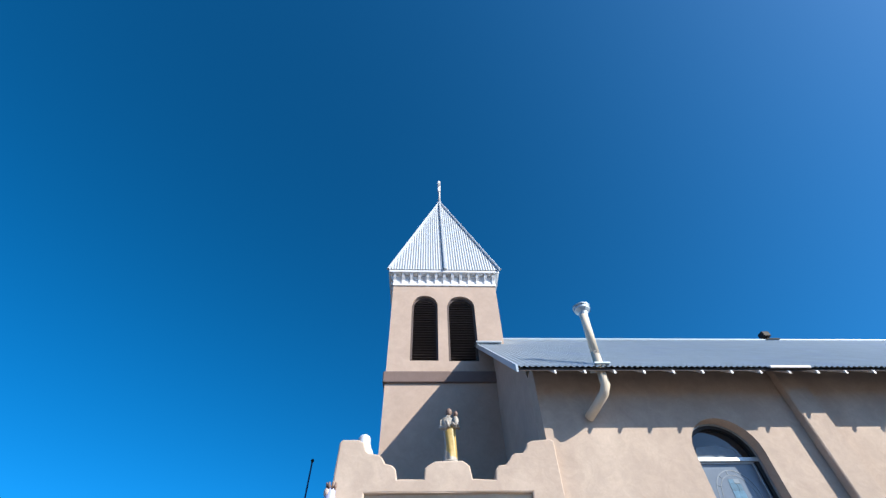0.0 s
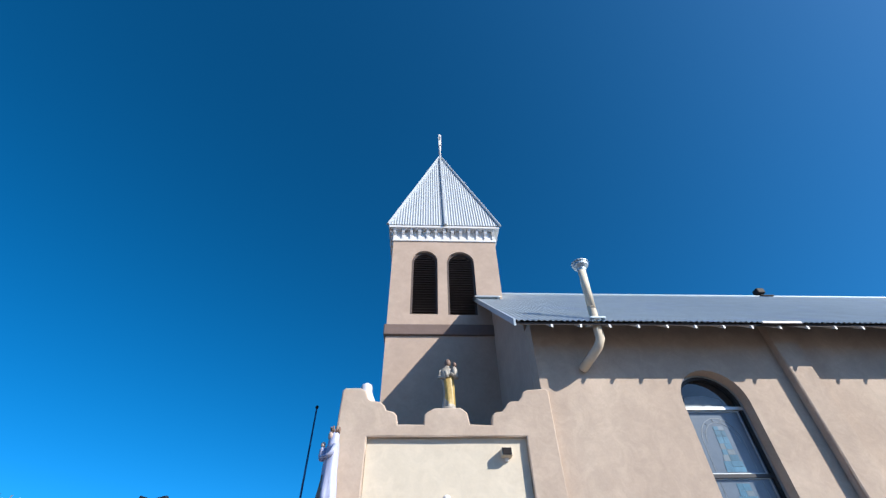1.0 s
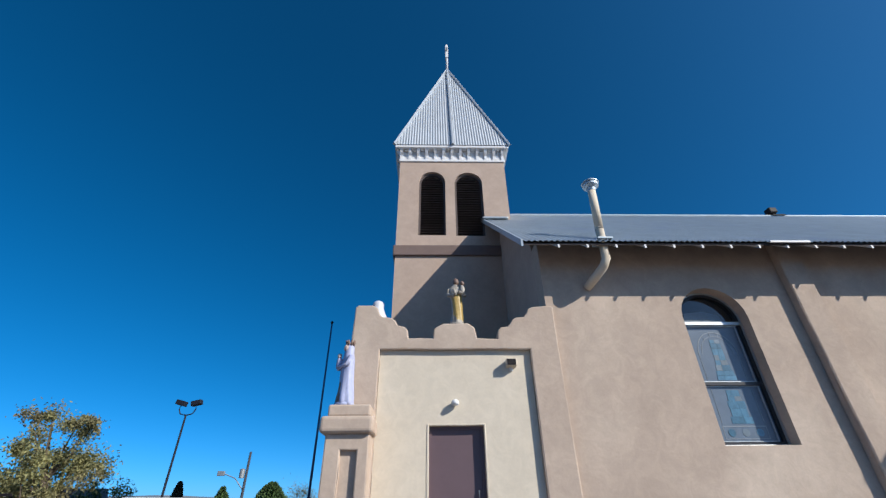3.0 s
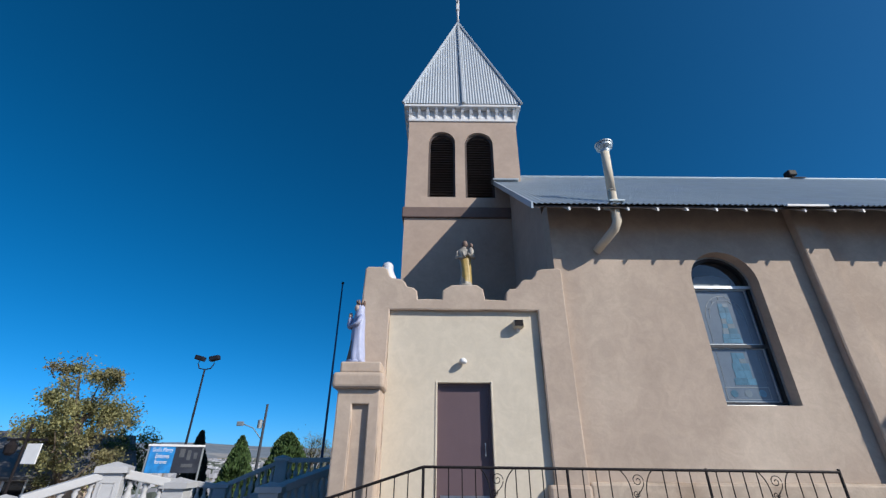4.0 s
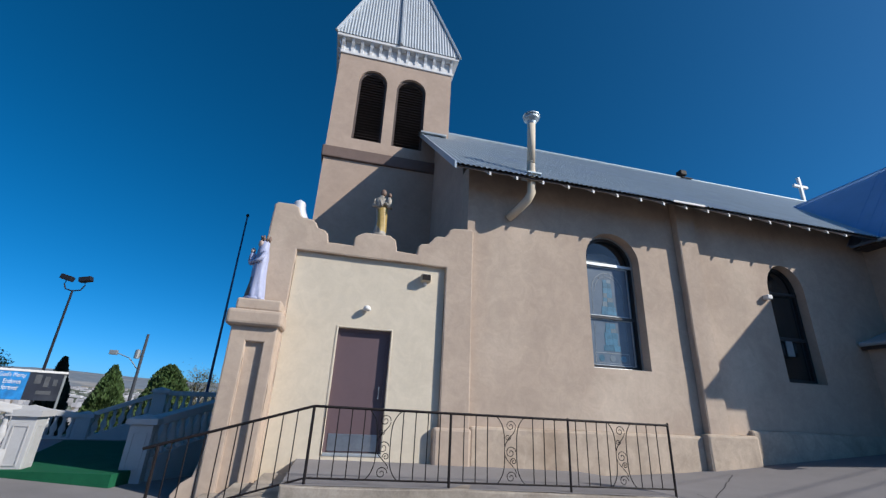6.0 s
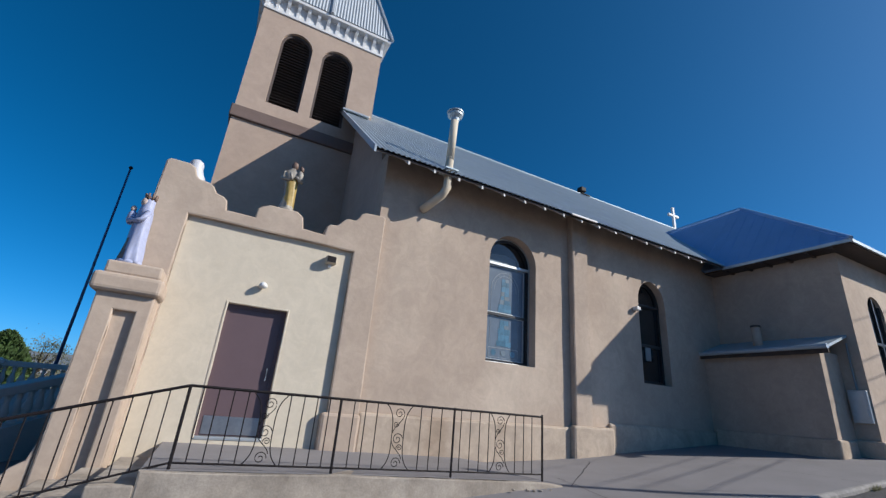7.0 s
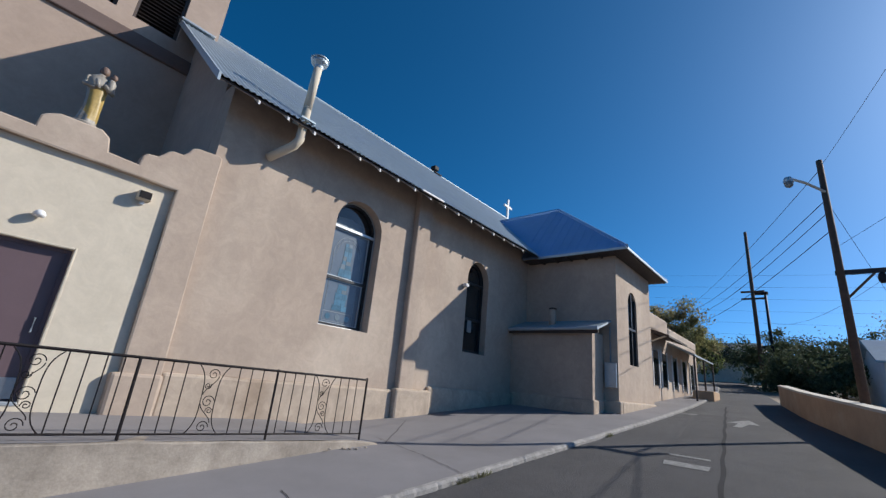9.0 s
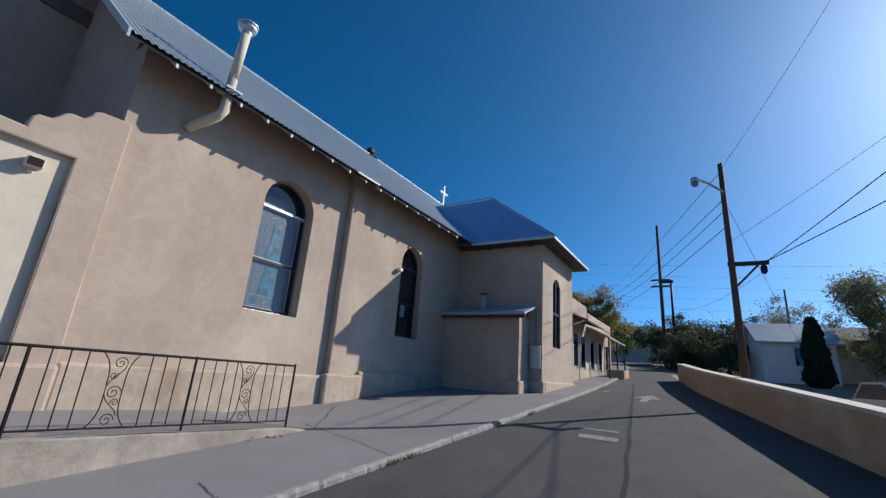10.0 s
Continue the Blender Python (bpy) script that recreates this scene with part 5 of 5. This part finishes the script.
e, h = utility_pole(21.0, 60, 6.2, "far grey utility pole with a street light arm", thick=0.2, material=GREYPOLE)
part("lamp_arm", tube([(0, 0, h * 0.68), (-1.2, 0, h * 0.78), (-2.6, 0, h * 0.82)], 0.06, 6), CAME, e)
part("lamp_head", box(-3.3, -2.5, -0.15, 0.15, h * 0.8, h * 0.84, 0.05), CAME, e)
part("transformer", lathe([(0.3, 0), (0.3, 0.9), (0.1, 1.0)], 10, (-0.5, 0, h * 0.78)), CAME, e)

# house and fence down the slope to the west
def house(name, x, y, z, w, d, h, roof_h, rz, wall_mat, roof_mat, label, windows=(), roof_over=0.35):
    e = thing(name, x, y, z, label, "house", rz=rz)
    part("wall", box(-w / 2, w / 2, -d / 2, d / 2, -0.5, h), wall_mat, e)
    bm = prism([(-d / 2, h), (0, h + roof_h - 0.12), (d / 2, h)], -w / 2, w / 2, "x")
    part("gable", bm, wall_mat, e)
    for s in (-1, 1):
        part("roof", prism([(s * (d / 2 + roof_over), h - roof_over * roof_h / (d / 2)), (0, h + roof_h), (0, h + roof_h - 0.12), (s * (d / 2 + roof_over), h - roof_over * roof_h / (d / 2) - 0.12)], -w / 2 - roof_over, w / 2 + roof_over, "x"), roof_mat, e)
    for (face, u, z0, ww, hh) in windows:
        win_ = new("window")
        win_.parent = e
        if face == "front":
            part("pane", box(u - ww / 2, u + ww / 2, -d / 2 - 0.02, -d / 2 + 0.02, z0, z0 + hh), GLASS_DARK, win_)
            b_ = bmesh.new()
            for q in ((u - ww / 2 - 0.07, u - ww / 2, z0 - 0.07, z0 + hh + 0.07), (u + ww / 2, u + ww / 2 + 0.07, z0 - 0.07, z0 + hh + 0.07), (u - ww / 2, u + ww / 2, z0 - 0.07, z0), (u - ww / 2, u + ww / 2, z0 + hh, z0 + hh + 0.07), (u - 0.03, u + 0.03, z0, z0 + hh)):
                box(q[0], q[1], -d / 2 - 0.05, -d / 2 - 0.021, q[2], q[3], bm=b_)
            part("window_frame", b_, WHITE, win_)
        else:
            part("pane", box(-w / 2 - 0.02, -w / 2 + 0.02, u - ww / 2, u + ww / 2, z0, z0 + hh), GLASS_DARK, win_)
    return e


x, y = polar(43.5, 27)
house("house", x, y, gz(x, y), 9, 7, 2.2, 1.5, 40, STUCCO, SHINGLE, "low brown house with a grey shingle roof", [("front", 1.5, 0.9, 1.2, 1.0), ("front", -2.5, 0.9, 1.4, 1.0)])
fx, fy = polar(47, 14)
fence = thing("iron_fence", fx, fy, gz(fx, fy) - 0.1, "black iron fence with upright bars", "fence", rz=35)
for zz in (0.15, 0.95):
    part("fence_rail", tube([(-2, 0, zz), (2.4, 0, zz)], 0.02, 5), BLACK, fence)
for i in range(30):
    part("fence_bar", tube([(-2 + i * 0.15, 0, 0), (-2 + i * 0.15, 0, 1.05)], 0.009, 4), BLACK, fence)

# far town on the plain and slopes
rr = random.Random(40)
verts, faces, verts2, faces2 = [], [], [], []
for i in range(3200):
    t_, d = radians(rr.uniform(4, 68)), 60 + 1390 * rr.random() ** 1.3
    x, y = -math.sin(t_) * d, math.cos(t_) * d
    z = land(x, y) - 0.5
    dark = rr.random() < 0.55 or d < 120
    V_, F_ = (verts2, faces2) if dark else (verts, faces)
    k = (0.35 + d / 900)
    w, l, h = rr.uniform(4, 11) * k, rr.uniform(4, 9) * k, rr.uniform(3, 5.5) * (0.7 + d / 1500)
    n = len(V_)
    tp = 0.45 if dark else 0.9
    V_ += [(x + u * w / 2, y + v * l / 2, z) for u, v in ((-1, -1), (1, -1), (1, 1), (-1, 1))]
    V_ += [(x + u * w / 2 * tp, y + v * l / 2 * tp, z + h) for u, v in ((-1, -1), (1, -1), (1, 1), (-1, 1))]
    F_ += [(n + 4, n + 5, n + 6, n + 7)] + [(n + q, n + (q + 1) % 4, n + 4 + (q + 1) % 4, n + 4 + q) for q in range(4)]
# both town colours are greyed to carry the distance haze
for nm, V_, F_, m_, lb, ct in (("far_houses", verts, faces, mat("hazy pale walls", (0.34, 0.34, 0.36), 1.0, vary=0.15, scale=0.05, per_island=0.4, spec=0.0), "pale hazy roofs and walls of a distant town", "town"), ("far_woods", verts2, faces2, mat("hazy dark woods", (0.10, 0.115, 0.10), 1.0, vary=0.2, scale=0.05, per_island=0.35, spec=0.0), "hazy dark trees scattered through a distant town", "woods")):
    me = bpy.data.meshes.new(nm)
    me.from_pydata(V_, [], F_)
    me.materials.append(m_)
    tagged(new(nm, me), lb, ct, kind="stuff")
x, y = polar(41.5, 15)
post = thing("sign_post", x, y, gz(x, y), "dark iron post with a white board and a lantern", "sign")
part("post", tube([(0, 0, 0), (0, 0, 2.5)], 0.03, 8), BLACK, post)
part("board", box(0.08, 0.42, -0.02, 0.02, 1.62, 2.06, 0.008), WHITE, post)
part("arm", box(-0.45, 0.5, -0.02, 0.02, 2.12, 2.17, 0.005), BLACK, post)
part("lantern", lathe([(0.05, 0), (0.11, 0.06), (0.13, 0.22), (0.04, 0.32)], 8, (-0.3, 0, 1.8)), BLACK, post)

# ---- east end: rectory, back wall, poles, houses, trees ----
rect = thing("rectory", 17.4, 4.6, rise(17.4) - 0.05, "low tan stucco rectory with awnings and flat parapet", "house", kind="")
def rpart(name, bm, material, parent=None, label=""):
    bmesh.ops.translate(bm, verts=bm.verts, vec=-Vector((16.4, 4.7, rise(16.4))))
    return part(name, bm, material, parent or rect, label)


RF = 4.95
rpart("wall", box(16.2, 25.0, RF, 10, 1.0, 4.35, 0.06), STUCCO)
rpart("parapet", box(16.2, 19.5, RF - 0.02, RF + 0.3, 4.3, 5.0, 0.1, seg=3), STUCCO)
rpart("parapet", box(19.6, 25.0, RF - 0.02, RF + 0.3, 4.3, 4.75, 0.1, seg=3), STUCCO)
for x0 in (17.0, 18.2, 19.9, 21.6, 23.2):
    w_ = new("window")
    w_.parent = rect
    rpart("pane", box(x0, x0 + 0.75, RF - 0.03, RF + 0.02, 2.2, 3.5), GLASS_DARK, w_)
    rpart("window_frame", box(x0 - 0.08, x0 - 0.01, RF - 0.05, RF + 0.02, 2.12, 3.58), WHITE, w_)
    rpart("window_frame", box(x0 + 0.76, x0 + 0.83, RF - 0.05, RF + 0.02, 2.12, 3.58), WHITE, w_)
rpart("awning", prism([(RF, 4.25), (RF - 0.8, 3.95), (RF - 0.8, 3.88), (RF, 4.15)], 16.3, 19.2, "x"), WOOD_DARK, None, "dark shingled awning")
rpart("awning", prism([(RF, 4.1), (RF - 1.0, 3.62), (RF - 1.0, 3.56), (RF, 4.02)], 19.4, 23.5, "x"), GALV, None, "corrugated metal awning")
for x0 in (19.5, 21.4, 23.4):
    rpart("awning_post", tube([(x0, RF - 0.95, 1.5), (x0, RF - 0.95, 3.6)], 0.04, 6), WOOD_DARK)
rpart("downpipe", tube([(16.35, RF - 0.75, 3.95), (16.35, RF - 0.1, 3.7), (16.35, RF - 0.06, 1.4)], 0.04, 6), STUCCO_CREAM)
rpart("planter", box(21.0, 22.4, RF - 1.3, RF - 0.5, 1.6, 2.25, 0.04), LOWWALL)

low = thing("low_wall", 6.6, -2.0, rise(6.6), "low orange tan stucco wall with a pale cap along the lane", "wall", kind="structure")
xs = [3.0 + i * 1.2 for i in range(18)]
for k, (x0, x1) in enumerate(zip(xs, xs[1:])):
    for nm, hw, z0, z1, m_ in (("wall_length", 0.15, -0.6, 0.74, LOWWALL), ("wall_cap", 0.165, 0.74, 0.80, CAP)):
        b_ = bmesh.new()
        vs = []
        for x_ in (x0, x1):
            y_ = low_wall_y(x_) - 0.16
            vs.append([b_.verts.new((x_ - 6.6, y_ + 2.0 + s * hw, rise(x_) - rise(6.6) + zz)) for s, zz in ((-1, z0), (1, z0), (1, z1), (-1, z1))])
        p_, q_ = vs
        for i in range(4):
            b_.faces.new((p_[i], p_[(i + 1) % 4], q_[(i + 1) % 4], q_[i]))
        b_.faces.new(p_[::-1]), b_.faces.new(q_)
        part(nm, b_, m_, low)

far_wall = thing("boundary_wall", 50, 8, rise(50), "long pale block wall across the end of the lane", "wall", kind="structure")
part("wall_length", box(-0.2, 0.2, -6, 16, -0.6, 1.75, 0.03), CAP, far_wall)
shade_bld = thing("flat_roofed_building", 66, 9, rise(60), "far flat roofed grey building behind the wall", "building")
part("wall", box(-3, 3, -4, 14, -0.5, 4.2), WHITEWALL, shade_bld)
part("roof_edge", box(-3.2, 3.2, -4.2, 14.2, 4.2, 4.5, 0.05), CAP, shade_bld)

# main pole by the lane
pole, ph = utility_pole(0, 0, 25.48, "brown wooden utility pole with street light and service arm", base=(14.1, -0.70), thick=0.1, lean=-0.05)
part("lamp_arm", tube([(-0.1, 0, ph - 0.95), (-0.5, 0.36, ph - 0.78), (-0.85, 0.62, ph - 0.76)], 0.035, 6), ALU, pole)
lamp_ = part("lamp_head", lathe([(0.03, 0.08), (0.08, 0.06), (0.11, 0.0), (0.11, -0.08)], 12, (-0.98, 0.70, ph - 0.82)), ALU, pole, "street light head with a clear globe")
part("globe", lathe([(0.10, 0.0), (0.09, -0.09), (0.05, -0.13)], 12, (-0.98, 0.70, ph - 0.90)), SASH, pole)
part("service_arm", box(-0.05, 0.05, -0.85, 0.1, ph - 3.2, ph - 3.09, 0.01), GREYPOLE, pole)
part("brace", tube([(0, -0.6, ph - 3.2), (0, 0, ph - 3.85)], 0.03, 5), POLEWOOD, pole)
part("insulator", lathe([(0.04, 0), (0.08, 0.06), (0.08, 0.2), (0.04, 0.26)], 10, (0, -0.72, ph - 3.46)), POLE_DARK, pole)
pz = gz(14.1, -0.70)

poleA, ha = utility_pole(-85.4, 40, 19.35, "tall far utility pole with two crossarms", thick=0.16)
for zz in (ha * 0.545, ha * 0.59):
    part("crossarm", box(-0.08, 0.08, -0.75, 0.75, zz, zz + 0.12), POLEWOOD, poleA)
poleC, hc = utility_pole(-86.5, 42, 12.6, "dark metal street light pole at the lane end", thick=0.13, material=POLE_DARK)
part("lamp_head", box(-0.2, 0.2, -0.2, 0.9, hc - 0.1, hc + 0.1, 0.03), BLACK, poleC)
poleD, hd = utility_pole(-97.2, 70, 11.2, "far thin utility pole above the trees", thick=0.16)


def wire(p, q, sag, label="thin black overhead cable", r=0.0055):
    p, q = Vector(p), Vector(q)
    pts = [p.lerp(q, i / 16) - Vector((0, 0, sag * 4 * (i / 16) * (1 - i / 16))) for i in range(17)]
    return tagged(obj("overhead_cable", tube(pts, r, 4), BLACK), label, "cable", "overhead cables")


P0 = Vector((14.05, -0.70, pz))
ax, ay = polar(-85.4, 40)
A0 = Vector((ax, ay, gz(ax, ay)))
bx, by = polar(-78.6, 62)
for dz, top_z, sag, r in ((-0.25, 13.6, 0.5, 0.011), (-1.15, 13.2, 0.7, 0.014), (-1.5, 12.8, 0.9, 0.014), (-2.0, 11.9, 0.9, 0.014)):
    wire(P0 + Vector((0, 0, ph + dz)), (bx, by, top_z), sag, r=r)
wire(P0 + Vector((0, 0, ph - 0.2)), (-4, -7.0, 12.5), 0.6)
wire(P0 + Vector((0, 0, ph - 2.5)), (0, -9.5, 9.6), 0.5)
wire(P0 + Vector((0, -0.8, ph - 3.12)), (0, -6.5, 7.2), 0.15, "thick black service cable", 0.013)
wire(P0 + Vector((0, -0.8, ph - 3.12)), (0, -8.8, 6.9), 0.2, "thick black service cable", 0.013)
wire(P0 + Vector((0, -0.7, ph - 3.4)), A0 + Vector((0, 0, ha * 0.45)), 0.9)
wire(P0 + Vector((0, 0, ph - 1.2)), (22, -3.2, 3.0), 0.0, "taut guy wire down from the pole")
for k in range(6):
    wire((60, 40 - 3 * k, 12.5 + 1.3 * k), (95, -75, 13.0 + 1.9 * k), 1.2, "far thin power line", 0.009)

x, y = polar(-96.3, 34)
house("house", x + 1.5, y - 0.4, gz(x, y) + 0.05, 3.6, 4.2, 2.5, 1.2, -82, WHITEWALL, GALV, "small white cottage with a pale metal roof", [("front", 0.25, 0.95, 0.9, 1.0)])
x, y = polar(-104.5, 40)
house("house", x, y, gz(x, y), 6, 5, 2.6, 1.0, 80, STUCCO_CREAM, SHINGLE, "cream cottage shaded by trees", [("front", 0, 0.9, 1.2, 1.2)])
put_tree(-77.0, 36, 10.8, 2.6, LEAF_AUTUMN, "leafy yellow green tree behind the rectory", 21, leaves=24000, size=0.11)
put_tree(-78.6, 40, 8.5, 2.6, LEAF_GREEN, "green tree behind the rectory", 31, leaves=14000, size=0.11)
put_tree(-87.0, 44, 7.6, 3.0, LEAF_DUSK, "dusty dark tree at the lane end", 22, leaves=16000, size=0.12, low=0.1)
put_tree(-89.2, 36, 6.6, 2.8, LEAF_DUSK, "dark green tree behind the low wall", 23, leaves=16000, size=0.11, low=0.1)
put_tree(-91.5, 40, 7.2, 3.0, LEAF_DUSK, "dull green tree behind the low wall", 24, leaves=16000, size=0.11, low=0.1)
put_tree(-98.0, 52, 9.4, 3.2, LEAF_OLIVE, "thin crowned tree behind the cottage", 25, leaves=10000, size=0.12)
put_tree(-104.8, 36, 11.2, 3.2, LEAF_OLIVE, "large dusty green tree beside the cottage", 26, leaves=26000, size=0.1, low=0.15)
put_tree(-109, 33, 11.5, 4.0, LEAF_OLIVE, "large dusty green tree beside the houses", 27, leaves=18000, size=0.1, low=0.15)
put_conifer(-98.9, 31, 8.2, 0.85, LEAF_DARK, "dark columnar evergreen beside the cottage", 28, power=0.4, size=0.14)
put_tree(-81.2, 52, 6.2, 2.6, LEAF_DARK, "dark hedge tree before the boundary wall", 29, leaves=12000, size=0.13, low=0.05)
put_tree(-83.5, 54, 6.4, 2.6, LEAF_DARK, "dark hedge tree before the boundary wall", 30, leaves=12000, size=0.13, low=0.05)

# parked car below the wall
cx, cy = polar(-105.2, 17)
car = thing("car", cx, cy, gz(cx, cy) - 0.3, "silver grey parked car below the low wall", "car", rz=5)
bm = prism([(-2.1, 0.35), (-2.15, 0.75), (-1.3, 0.9), (-0.7, 1.38), (0.7, 1.40), (1.5, 0.95), (2.1, 0.85), (2.15, 0.4)], -0.85, 0.85, bevel=0.08)
part("body", bm, CARPAINT, car)
part("windscreen", prism([(-1.2, 0.93), (-0.7, 1.32), (0.65, 1.34), (1.35, 0.96)], -0.86, 0.86), CARGLASS, car)
part("windscreen", prism([(-1.31, 0.93), (-0.76, 1.37), (-0.73, 1.35), (-1.28, 0.90)], -0.68, 0.68), CARGLASS, car)
part("rear_window", prism([(1.47, 1.0), (0.76, 1.40), (0.73, 1.38), (1.44, 0.97)], -0.68, 0.68), CARGLASS, car)
for u in (-1.35, 1.35):
    for v in (-0.8, 0.8):
        w_ = lathe([(0.2, -0.1), (0.32, -0.1), (0.34, 0), (0.32, 0.1), (0.2, 0.1)], 16)
        bmesh.ops.transform(w_, matrix=Matrix.Translation((u, v, 0.34)) @ Matrix.Rotation(math.pi / 2, 4, "X"), verts=w_.verts)
        part("wheel", w_, RUBBER, car)
